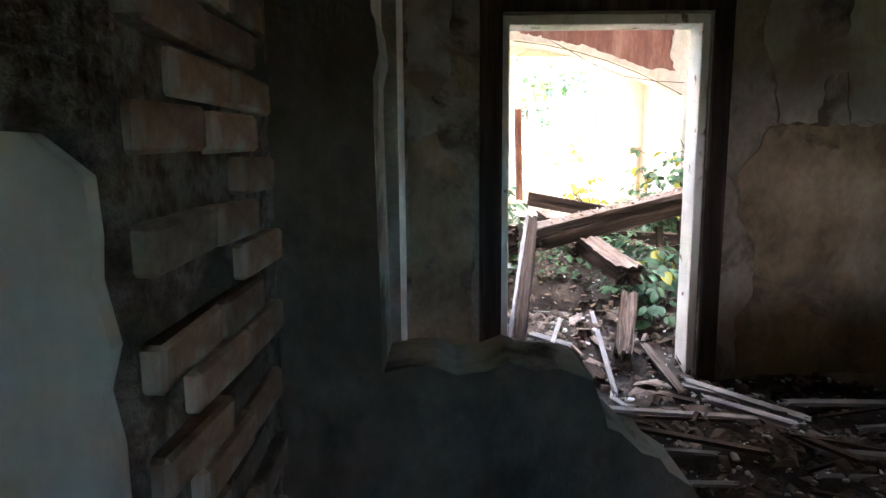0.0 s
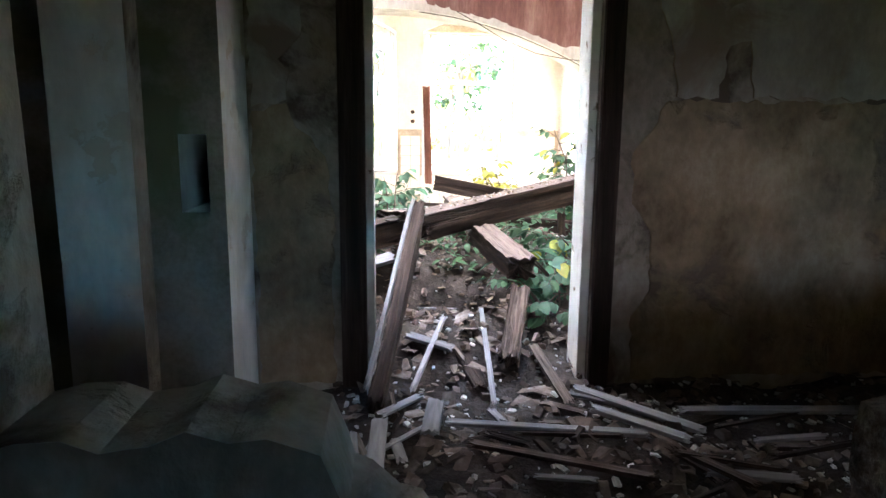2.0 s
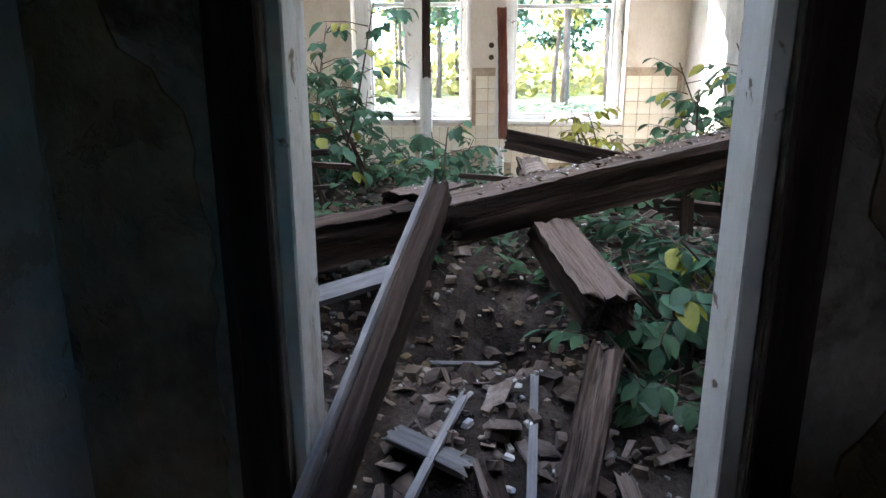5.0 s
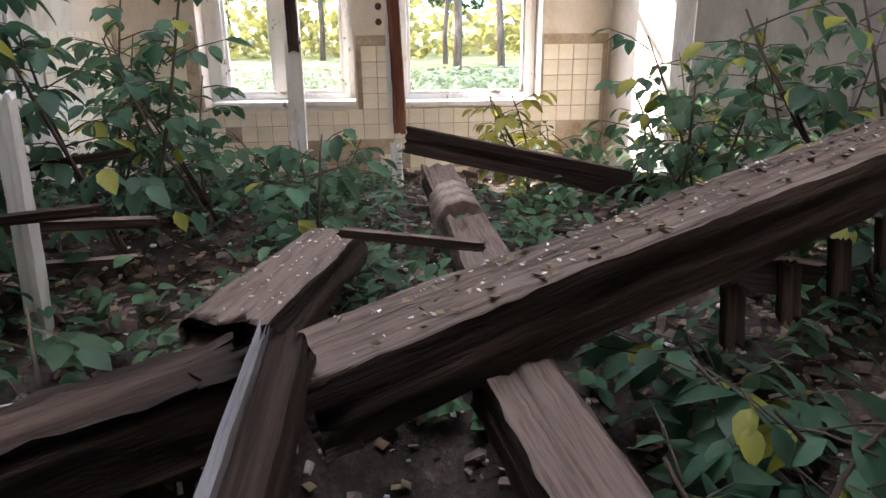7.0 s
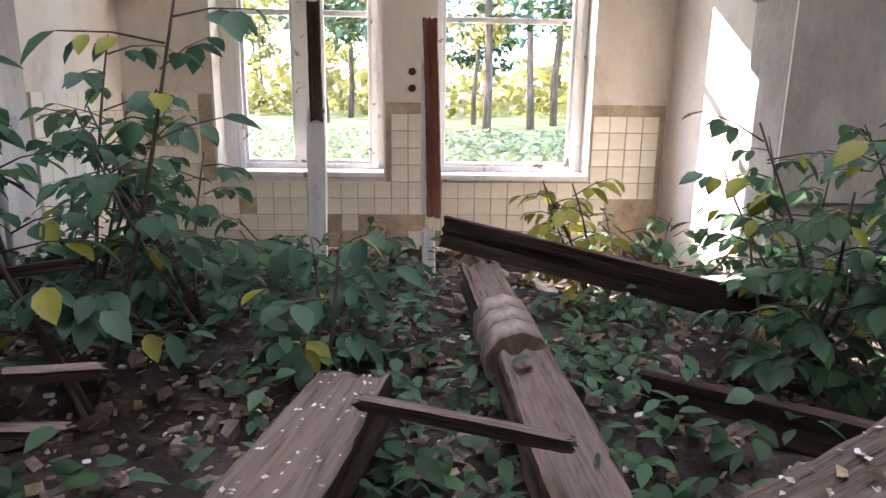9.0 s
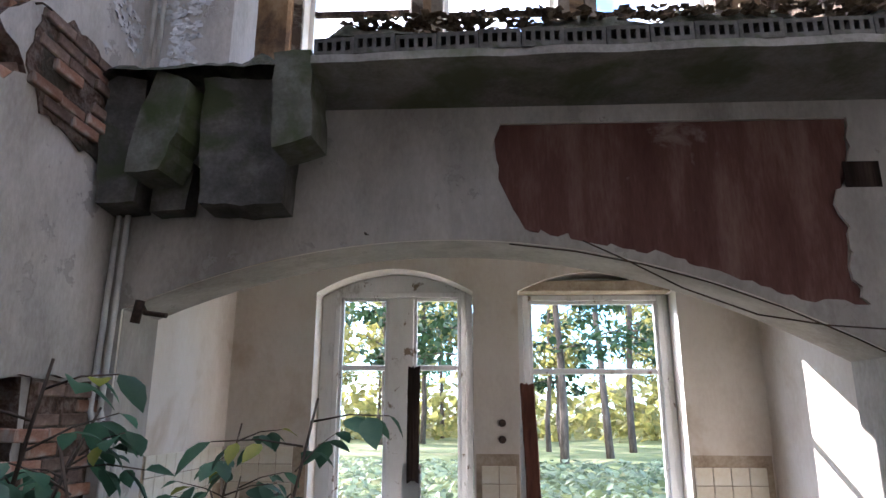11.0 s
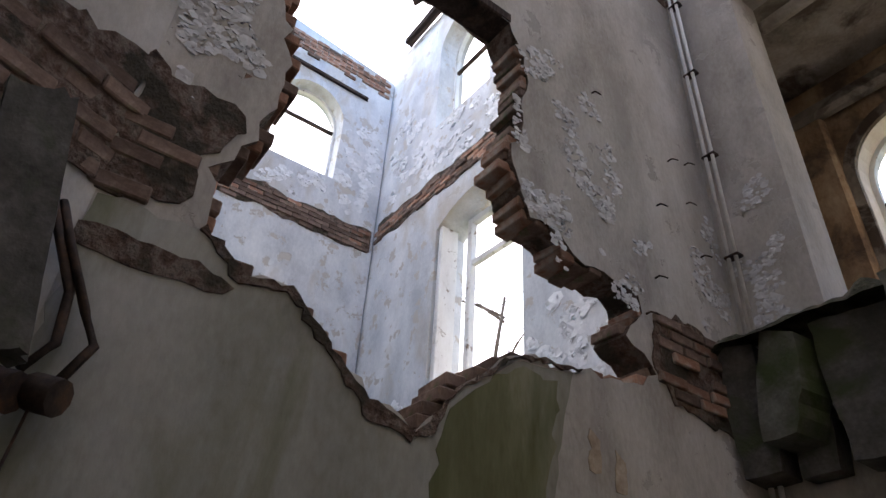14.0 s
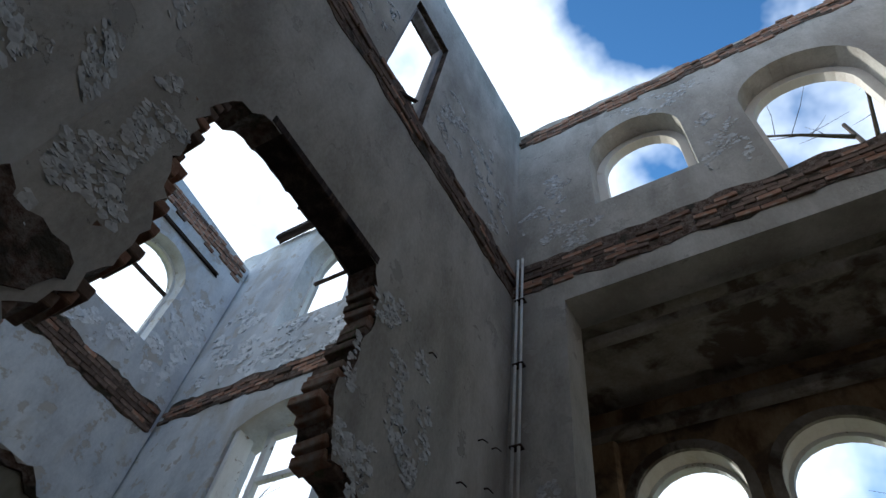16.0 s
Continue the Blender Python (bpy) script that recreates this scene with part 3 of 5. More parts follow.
# ---- timber and debris builders ----
def timber_bm(length, w, h, rough=0.012, rot=(0.0, 0.0), seed=0, step=0.05):
    """A squared, weathered timber along local z, its ends eaten away by rot metres."""
    rnd = random.Random(seed)
    bm = bmesh.new()
    side = [-1, -0.72, -0.5, -0.2, 0.1, 0.34, 0.66]
    ring = [(a, -1) for a in side] + [(1, a) for a in side] + [(-a, 1) for a in side] + [(-1, -a) for a in side]
    groove = [0 if i % 7 == 0 else rnd.choice((0, 0, 0.4, 1.0, 1.6)) for i in range(len(ring))]
    n = max(3, int(length / step))
    rows = []
    for k in range(n + 1):
        z = length * k / n
        bend = noise.noise((seed * 1.7, 3.1, z * 0.8)) * rough * 1.5
        row = []
        for i, (a, b) in enumerate(ring):
            cut = groove[i] * rough * (0.55 + 0.9 * noise.noise((i * 1.9, seed * 2.3, z * 1.4)))
            d = noise.noise((a * 2 + seed * 3.1, b * 2, z * 1.6)) * rough * 0.9 + rnd.uniform(-rough, rough) * 0.22
            zz = z
            if k == 0:
                zz += rnd.uniform(0, rot[0])
            if k == n:
                zz -= rnd.uniform(0, rot[1])
            corner = 0.95 if abs(a) == 1 and abs(b) == 1 else 1.0
            ca = cut * (abs(a) == 1) * (1 if a > 0 else -1)
            cb = cut * (abs(b) == 1) * (1 if b > 0 else -1)
            row.append(bm.verts.new((a * w / 2 * corner + d + bend - ca, b * h / 2 * corner + d * 0.7 - cb, zz)))
        rows.append(row)
    m = len(ring)
    for k in range(n):
        for i in range(m):
            bm.faces.new((rows[k][i], rows[k][(i + 1) % m], rows[k + 1][(i + 1) % m], rows[k + 1][i])).smooth = True
    for k in range(n):
        for i in (0, 7, 14, 21):
            bm.edges.get((rows[k][i], rows[k + 1][i])).smooth = False
    for row, z in ((rows[0], rot[0] * 0.8), (rows[-1], length - rot[1] * 0.8)):
        c = bm.verts.new((0, 0, z))
        for i in range(m):
            bm.faces.new((row[i], row[(i + 1) % m], c))
    bmesh.ops.recalc_face_normals(bm, faces=bm.faces[:])
    return bm


def between(a, b, roll=0.0):
    """Pose whose local z runs from a to b, with local y as near to up as can be."""
    a, b = Vector(a), Vector(b)
    z = (b - a).normalized()
    up = Vector((0, 0, 1)) if abs(z.z) < 0.95 else Vector((0, 1, 0))
    x = up.cross(z).normalized()
    y = z.cross(x)
    m = Matrix((x, y, z)).transposed().to_4x4()
    return Matrix.Translation(a) @ m @ Matrix.Rotation(radians(roll), 4, "Z")


def timber(name, a, b, w, h, mat, label, category="timber", group="", rough=0.012, rot=(0.04, 0.04), roll=0.0, seed=0):
    ob = new(name, mesh_of(name, timber_bm((Vector(b) - Vector(a)).length, w, h, rough, rot, seed), mat))
    ob.matrix_basis = between(a, b, roll)
    return tagged(ob, label, category, group)


def tube_bm(pts, r, sides=8, taper=1.0):
    bm = bmesh.new()
    pts = [Vector(p) for p in pts]
    rows = []
    for i, p in enumerate(pts):
        d = (pts[min(i + 1, len(pts) - 1)] - pts[max(i - 1, 0)]).normalized()
        up = Vector((0, 0, 1)) if abs(d.z) < 0.9 else Vector((1, 0, 0))
        x = up.cross(d).normalized()
        y = d.cross(x)
        rr = r * (1 + (taper - 1) * i / max(1, len(pts) - 1))
        rows.append([bm.verts.new(p + (x * math.cos(t) + y * math.sin(t)) * rr) for t in (2 * math.pi * k / sides for k in range(sides))])
    for a, b in zip(rows, rows[1:]):
        for k in range(sides):
            bm.faces.new((a[k], a[(k + 1) % sides], b[(k + 1) % sides], b[k])).smooth = True
    bm.faces.new(rows[0][::-1])
    bm.faces.new(rows[-1])
    return bm


def chunk_mesh(name, sizes, count, spread, mat, flat=0.5, seed=0, lift=0.0):
    """Loose broken pieces lying on the ground, as one mesh of many."""
    rnd = random.Random(seed)
    verts, faces = [], []
    for _ in range(count):
        x, y = spread(rnd)
        s = rnd.uniform(*sizes) * rnd.uniform(0.5, 1)
        q = Euler((rnd.gauss(0, 0.3), rnd.gauss(0, 0.3), rnd.uniform(0, 6.3))).to_matrix()
        base = Vector((x, y, ground_z(x, y) + s * flat * 0.3 + lift))
        k = len(verts)
        a, b, c = s, s * rnd.uniform(0.4, 0.9), s * flat * rnd.uniform(0.5, 1)
        for px, py, pz in ((-1, -1, -1), (1, -0.8, -1), (0.9, 1, -1), (-0.8, 0.9, -1), (-0.8, -0.9, 1), (0.7, -0.7, 0.9), (0.8, 0.7, 1), (-0.9, 0.6, 0.8)):
            verts.append(base + q @ Vector((px * a * rnd.uniform(0.7, 1), py * b * rnd.uniform(0.7, 1), pz * c)) * 0.5)
        faces += [tuple(k + i for i in f) for f in ((0, 3, 2, 1), (4, 5, 6, 7), (0, 1, 5, 4), (1, 2, 6, 5), (2, 3, 7, 6), (3, 0, 4, 7))]
    me = bpy.data.meshes.new(name)
    me.from_pydata(verts, [], faces)
    me.materials.append(mat)
    return me


def stuff(name, me, label, category):
    return tagged(new(name, me), label, category, kind="stuff")


# ---- doorway ----
door_frame = thing("door_frame", "flaking white wooden door frame in the doorway", "door frame")
for x0, x1 in ((0.38, 0.425), (1.585, 1.64)):
    part("jamb", box_bm((x0, 4.08, -0.1), (x1, 4.28, 2.3), 0.006), M_WHITE, door_frame)
part("head", box_bm((0.38, 4.08, 2.27), (1.64, 4.28, 2.33), 0.006), M_WHITE, door_frame)
for x0, x1 in ((0.24, 0.378), (1.642, 1.76)):
    part("casing", box_bm((x0, 4.025, -0.1), (x1, 4.05, 2.4), 0.006), M_WOOD_DARK, door_frame, "dark stripped door casing")
part("casing", box_bm((0.24, 4.022, 2.34), (1.76, 4.05, 2.46), 0.006), M_WOOD_DARK, door_frame, "dark stripped door casing")

# ---- arch wall: red coat, plaster skin ----
RED = [(0.86, 3.72), (0.82, 3.62), (0.84, 3.35), (0.95, 3.1), (1.0, arch_head(1.0) + 0.09), (1.9, arch_head(1.9) + 0.08), (2.7, arch_head(2.7) + 0.1), (3.02, 2.52), (2.93, 2.75), (2.97, 3.0), (2.9, 3.15), (3.02, 3.35), (3.05, 3.72)]
structure("trim_red_coat", slab_bm(RED, [], along_x(YN - 0.006), 0.004, False), (M_RED, M_RED), "dark red coat laid bare above the arch", "wall")
skin_outer = [(-1.6, 2.0), (-1.52, 2.0)] + [(-1.52 + 4.64 * i / 24, arch_head(-1.52 + 4.64 * i / 24)) for i in range(25)] + [(3.12, 1.0), (4.38, 1.0), (4.38, 3.84), (-1.6, 3.84)]
structure("trim_arch_plaster", slab_bm(skin_outer, [ragged(RED, 0.025, 0.06, 12, keep=(12,))], along_x(YN - 0.03), 0.022, False), (M_PLASTER, M_PALE), "pale plaster skin with a ragged edge over the arch", "wall")
# thin dark sheet paints the shade inside a joist pocket; no recess is cut
structure("trim_pocket_shade", box_bm((2.98, YN - 0.034, 3.25), (3.2, YN - 0.031, 3.42)), (M_WOOD_DARK,), "flat dark patch painting the shade of a joist pocket", "wall")

# moss-green lower west wall coat
MOSS = [(4.56, 0.3), (6.2, 0.3), (6.55, 1.4), (6.6, 2.3), (6.9, 3.38), (6.55, 3.34), (6.34, 3.2), (6.18, 3.08), (6.08, 2.94), (5.95, 2.81), (5.72, 2.89), (5.6, 2.99), (5.45, 3.13), (5.32, 3.25), (5.13, 3.22), (4.94, 3.36), (4.56, 3.36)]
structure("trim_mossy_plaster", slab_bm(ragged(MOSS, 0.015, 0.07, 14), [], along_y(XW + 0.008, -1), 0.006, False), (M_MOSS, M_MOSS), "green mossy plaster coat on the hall wall", "wall")
for y, z in ((7.02, 3.0), (7.2, 2.93)):
    structure("trim_scar", slab_bm(ragged([(y - 0.04, z - 0.1), (y + 0.04, z - 0.1), (y + 0.05, z + 0.06), (y - 0.02, z + 0.11)], 0.015, 0.04, int(y * 10)), [], along_y(XW + 0.006, -1), 0.004, False), (M_GROUT, M_GROUT), "small scar in the wall plaster", "wall")
GREEN = [(5.98, 0.3), (6.62, 0.3), (6.6, 1.5), (6.62, 2.3), (6.72, 2.9), (6.78, 3.3), (6.55, 3.31), (6.34, 3.17), (6.2, 3.06), (6.1, 2.93), (6.04, 2.6), (6.06, 2.0), (6.0, 1.2)]
structure("trim_algae", slab_bm(ragged(GREEN, 0.035, 0.06, 16), [], along_y(XW + 0.012, -1), 0.003, False), (M_GREEN, M_GREEN), "dark green algae patch running down the plaster", "wall")
LOW_EDGE = HOLE[2:14]
rim_low = [(y - 0.02, z - 0.02 - 0.09 * abs(noise.noise((y * 5, z * 5, 1)))) for y, z in reversed(LOW_EDGE)]
structure("trim_broken_rim", slab_bm(ragged(LOW_EDGE + rim_low, 0.018, 0.04, 18), [], along_y(XW + 0.018, -1), 0.016, True), (M_BROKEN, M_BROKEN), "dark broken masonry edge under the hole", "wall")
# plaster ledge under the crack
structure("trim_ledge", slab_bm(ragged([(6.6, 2.0), (8.35, 2.08), (8.35, 2.24), (7.6, 2.27), (6.9, 2.3), (6.7, 2.2)], 0.012, 0.09, 15), [], along_y(XW + 0.035, -1), 0.033, False), (M_PLASTER, M_BROKEN), "loose plaster ledge along a crack", "wall")

# ---- overhanging slab and hanging lumps ----
slab = thing("floor_slab", "broken hollow-block floor slab overhanging the arch", "slab")
part("slab_plate", slab_bm(ragged([(-0.25, 8.02), (4.35, 7.9), (4.35, 8.64), (-0.3, 8.64)], 0.012, 0.12, 21, keep=(1, 2)), [], lambda u, v, w: (u, v, 3.84 + w), 0.05), (M_CONCRETE, M_CONCRETE), slab)
block_bm = bmesh.new()
add_box(block_bm, (-0.118, -0.06, 0), (0.118, 0.06, 0.035))
add_box(block_bm, (-0.118, -0.06, 0.095), (0.118, 0.06, 0.12))
for i in range(5):
    add_box(block_bm, (-0.118 + i * 0.0535, -0.06, 0.035), (-0.096 + i * 0.0535, 0.06, 0.095))
add_box(block_bm, (-0.118, 0.03, 0.035), (0.118, 0.06, 0.095))
block_me = mesh_of("hollow_block", block_bm, M_SOOT)
for i in range(19):
    b = new("hollow_block", block_me)
    b.parent = slab
    x = -0.12 + i * 0.24
    b.matrix_basis = pose(x, 8.09 - 0.028 * (x + 0.25) + random.uniform(-0.02, 0.02), 3.892, random.uniform(-2, 2), 0, -1.6 + random.uniform(-3, 3))


def heap_bm(x0, x1, y0, y1, z0, hgt, step, seed):
    def f(x, y):
        e = min(1, (x - x0) / 0.15, (x1 - x) / 0.15, (y - y0) / 0.12 + 0.25, (y1 - y) / 0.1 + 0.3)
        return z0 + max(0.0, e) * hgt * (0.55 + 0.9 * noise.noise((x * 2.1 + seed, y * 3, 0)) + 0.5 * noise.noise((x * 9 + seed, y * 9, 3)))
    return grid_bm(x0, x1, y0, y1, step, f)


tagged(part("debris_heap", heap_bm(-0.2, 4.3, 8.05, 9.0, 4.0, 0.17, 0.05, 1), M_ROOF), "dark mossy leaf debris heaped on the slab", "debris", kind="stuff")
tagged(part("debris_heap", heap_bm(-1.6, -0.15, 8.2, 8.9, 3.9, 0.16, 0.04, 7), M_ROOF), "black mossy rubble on the wall ledge", "debris", kind="stuff")


def lump(outline, y, depth, mat, label, tilt, seed):
    bm = slab_bm(ragged(outline, 0.012, 0.08, seed), [], along_x(0), depth)
    ob = part("concrete_lump", bm, (mat, mat))
    cx, cz = sum(p[0] for p in outline) / len(outline), max(p[1] for p in outline)
    ob.matrix_basis = Matrix.Translation((0, y, 0)) @ Matrix.Translation((cx, 0, cz)) @ Euler((radians(tilt[0]), radians(tilt[1]), radians(tilt[2]))).to_matrix().to_4x4() @ Matrix.Translation((-cx, 0, -cz))
    return tagged(ob, label, "concrete lump", "hanging concrete lumps")


lump([(-1.6, 3.95), (-1.37, 3.92), (-1.33, 3.35), (-1.36, 3.12), (-1.58, 3.1), (-1.6, 3.4)], 8.3, 0.3, M_SOOT, "dark sooty concrete lump hanging in the corner", (0, 0, 8), 31)
lump([(-1.28, 3.95), (-1.04, 3.86), (-1.03, 3.5), (-1.1, 3.26), (-1.33, 3.25), (-1.34, 3.6)], 8.24, 0.24, M_MOSS_DARK, "green mossy concrete lump hanging from the slab", (-6, 3, -12), 32)
lump([(-1.3, 3.4), (-1.06, 3.4), (-1.08, 3.1), (-1.3, 3.08)], 8.42, 0.16, M_SOOT, "small grey concrete lump behind the mossy one", (0, 2, 0), 33)
lump([(-1.0, 3.92), (-0.5, 3.92), (-0.44, 3.5), (-0.46, 3.1), (-0.7, 3.08), (-0.96, 3.1)], 8.32, 0.3, M_SOOT, "broad brownish concrete lump hanging from the slab", (0, 0, 3), 34)
lump([(-0.5, 3.97), (-0.27, 3.97), (-0.25, 3.42), (-0.48, 3.36)], 8.1, 0.3, M_MOSS_DARK, "mossy concrete block at the slab's broken end", (0, -1, -4), 35)


# ---- windows ----
def bar(bm, x0, x1, z0, z1, y0, y1):
    add_box(bm, (x0, y0, z0), (x1, y1, z1))


def window_ground(name, x0, x1, z0, z1, split, label):
    """A tall wooden window, its sashes split by a mullion or open across, with a transom."""
    w = thing(name, label, "window", kind="structure")
    f, y = 0.055, YB + 0.22
    bm = bmesh.new()
    for a in ((x0, x0 + f, z0, z1), (x1 - f, x1, z0, z1), (x0 + f, x1 - f, z0, z0 + f), (x0 + f, x1 - f, z1 - f, z1)):
        bar(bm, *a, y, y + 0.09)
    part("window_frame", bevel_all(bm, 0.006), M_WHITE, w)
    bays = [(x0 + f, x1 - f)]
    if split:
        m0, m1 = split
        part("mullion", box_bm((m0, y + 0.005, z0 + f), (m1, y + 0.085, z1 - f), 0.006), M_WHITE, w, "broad white mullion")
        bays = [(x0 + f, m0), (m1, x1 - f)]
    zt = z0 + (z1 - z0) * 0.655
    for a, b in bays:
        s = bmesh.new()
        g = 0.032
        for r in ((a, a + g, z0 + f, z1 - f), (b - g, b, z0 + f, z1 - f), (a + g, b - g, z0 + f, z0 + f + g), (a + g, b - g, z1 - f - g, z1 - f)):
            bar(s, *r, y + 0.02, y + 0.06)
        part("sash", bevel_all(s, 0.005), M_WHITE, w)
        part("transom", box_bm((a + g, y + 0.015, zt - 0.025), (b - g, y + 0.07, zt + 0.025), 0.006), M_WHITE, w)
    part("window_sill", box_bm((x0 - 0.06, YB - 0.05, z0 - 0.05), (x1 + 0.06, YB + 0.22, z0 + 0.004), 0.01), M_WHITE, w, "worn white window sill")
    return w


window_ground("window_1", -0.66, 0.6, 0.94, 3.02, (-0.14, 0.1), "white two-casement window with broad mullion in the bay")
window_ground("window_2", 1.13, 2.44, 0.92, 2.98, None, "wide white window with brown head board in the bay")
for nm, out_line, hole in (("trim_window_lining", segment_outline(-0.785, 0.655, 0.9, 2.98, 3.19, 10), [(-0.65, 0.95), (0.59, 0.95), (0.59, 3.01), (-0.65, 3.01)]), ("trim_window_lining_wide", segment_outline(1.075, 2.495, 0.87, 2.98, 3.15, 10), [(1.14, 0.93), (2.43, 0.93), (2.43, 2.97), (1.14, 2.97)])):
    structure(nm, slab_bm(out_line, [hole], along_x(YB + 0.25), 0.1), (M_WHITE, M_WHITE), "white plastered reveal round the bay window", "moulding")
part("head_board", box_bm((1.09, YB + 0.06, 2.985), (2.48, YB + 0.3, 3.09), 0.01), M_GROUT, bpy.data.objects["window_2"], "brown head board")


def window_arched(name, x0, x1, z0, spring, top, y, label, bars):
    w = thing(name, label, "window", kind="structure")
    o, i = arch_outline(x0, x1, z0, spring, top, 16), arch_outline(x0 + 0.05, x1 - 0.05, z0 + 0.05, spring, top - 0.05, 16)
    part("window_frame", slab_bm(o, [i], along_x(y), 0.08), (M_WHITE, M_WHITE), w)
    for z in bars:
        part("transom", box_bm((x0 + 0.04, y + 0.01, z - 0.03), (x1 - 0.04, y + 0.07, z + 0.03), 0.006), M_WOOD, w, "bare wooden transom")
    return w


for k, (a, b, sp, tp) in enumerate(((-1.08, 0.05, 6.35, 6.93), (0.38, 1.55, 6.3, 6.9), (1.95, 3.12, 6.25, 6.85))):
    window_arched("window_%d" % (k + 3), a, b, 4.6, sp, tp, YB + 0.22, "arched upper bay window with a wooden transom", (6.1 - 0.05 * k,))
window_arched("window_6", -5.85, -4.5, 9.4, 11.2, 11.9, YN + 0.3, "small arched top-floor window in peeling wall", (10.9,))
w7 = window_arched("window_7", 6.5, 7.7, 8.85, 10.1, 10.72, 0.0, "arched top-floor window of the end wall", (10.05,))
w7.matrix_basis = Matrix.Translation((-7.68, 0, 0)) @ Matrix.Rotation(radians(90), 4, "Z")
w8 = thing("window_8", "tall white window with transom in the peeling wall", "window", kind="structure")
fr = bmesh.new()
for a in ((-5.3, -5.2, 4.6, 7.4), (-4.02, -3.92, 4.6, 7.4), (-5.2, -4.02, 7.3, 7.4), (-5.2, -4.02, 4.6, 4.7)):
    bar(fr, *a, YN + 0.3, YN + 0.4)
part("window_frame", bevel_all(fr, 0.01), M_WHITE, w8)
part("transom", box_bm((-5.2, YN + 0.31, 6.62), (-4.02, YN + 0.39, 6.7), 0.008), M_WHITE, w8)
part("lining", box_bm((-5.58, YN + 0.02, 4.6), (-5.5, YN + 0.3, 7.3), 0.01), M_WHITE, w8)
w9 = thing("window_9", "empty grey frame in the top-floor hall wall", "window", kind="structure")
fr = bmesh.new()
for lo, hi in (((XW - 0.2, 5.7, 8.3), (XW - 0.08, 5.78, 10.9)), ((XW - 0.2, 6.38, 8.3), (XW - 0.08, 6.46, 10.9)), ((XW - 0.2, 5.78, 10.8), (XW - 0.08, 6.38, 10.9))):
    add_box(fr, lo, hi)
part("window_frame", bevel_all(fr, 0.01), M_WOOD_GREY, w9)
part("broken_slat", timber_bm(0.42, 0.03, 0.05, 0.006, (0.05, 0.05), 5), M_WOOD, w9).matrix_basis = between((XW - 0.1, 5.85, 8.28), (XW + 0.1, 6.2, 8.34))

# upper bay: stained coat, cornice and side pilaster
UPPER = [arch_outline(-1.09, 0.06, 4.58, 6.35, 6.94), arch_outline(0.37, 1.56, 4.58, 6.3, 6.91), arch_outline(1.94, 3.13, 4.58, 6.25, 6.86)]
structure("trim_upper_coat", slab_bm([(-1.59, 3.92), (3.59, 3.92), (3.59, 7.74), (-1.59, 7.74)], UPPER, along_x(YB - 0.012), 0.01, False), (M_OCHRE, M_OCHRE), "ochre stained plaster round the arched windows")
structure("trim_cornice", box_bm((-1.58, 9.14, 7.35), (3.6, 9.24, 7.5), 0.03), (M_DARK,), "dark moulded ceiling beam of the upper bay", "cornice")
structure("trim_cornice_back", box_bm((-1.58, 10.42, 7.2), (3.6, 10.59, 7.4), 0.05), (M_DARK,), "stained moulded cornice over the arched windows", "cornice")
structure("trim_pilaster", box_bm((-1.58, 10.45, 3.9), (-1.18, 10.59, 7.2), 0.03), (M_OCHRE,), "orange-brown pilaster beside the arched windows", "pilaster")
for a, b, sp, tp in ((-1.08, 0.05, 6.35, 6.93), (0.38, 1.55, 6.3, 6.9), (1.95, 3.12, 6.25, 6.85)):
    structure("trim_window_arch", slab_bm(arch_outline(a - 0.12, b + 0.12, 4.6, sp, tp + 0.12, 16), [arch_outline(a - 0.005, b + 0.005, 4.62, sp, tp, 16)], along_x(YB - 0.05), 0.048), (M_DARK, M_DARK), "dark moulded surround of an arched window", "moulding")
for a, b, sp, tp, z0 in ((-0.52, 0.78, 10.5, 11.25, 9.3), (1.5, 2.95, 10.3, 11.1, 8.45)):
    inner = arch_outline(a + 0.12, b - 0.12, z0 + 0.02, sp, tp - 0.14, 14)
    structure("trim_window_reveal", slab_bm(arch_outline(a, b, z0, sp, tp, 14), [inner], along_x(YN + 0.3), 0.14), (M_PALE, M_PALE), "pale stepped surround of a top-floor window", "moulding")

structure("trim_lintel", box_bm((XW - 0.24, 5.2, 5.9), (XW + 0.006, 6.5, 6.0), 0.012), (M_WOOD_DARK,), "dark lintel beam over the broken hole", "lintel")

# ---- pipes, hooks, cables ----
pipes = thing("heating_pipes", "pair of white painted pipes in the hall corner", "pipe")
for dx in (0.0, 0.06):
    part("pipe", tube_bm([(XW + 0.1 + dx, YN - 0.09, 4.0), (XW + 0.1 + dx, YN - 0.09, 6.0), (XW + 0.09 + dx, YN - 0.09, 8.55)], 0.016), M_PIPE, pipes)
    part("pipe", tube_bm([(XW + 0.04 + dx, YN - 0.09, 3.2), (XW + 0.03 + dx, YN - 0.09, 2.4), (XW + 0.02 + dx, YN - 0.09, 1.9), (XW + 0.05 + dx, YN - 0.1, 1.83), (XW + 0.14 + dx, YN - 0.12, 1.8), (XW + 0.16 + dx, YN - 0.12, 1.7), (XW + 0.16 + dx, YN - 0.12, 0.5)], 0.018), M_PIPE, pipes)
for z in (4.75, 5.75, 6.75, 7.75):
    part("pipe_clip", box_bm((XW + 0.07, YN - 0.112, z), (XW + 0.19, YN - 0.03, z + 0.022), 0.006), M_METAL, pipes, "rusty pipe clip")
hook_bm = lambda: tube_bm([(0, 0, 0), (0, -0.06, 0.01), (0.02, -0.1, -0.01), (0.05, -0.13, -0.03)], 0.012, 6, 0.6)
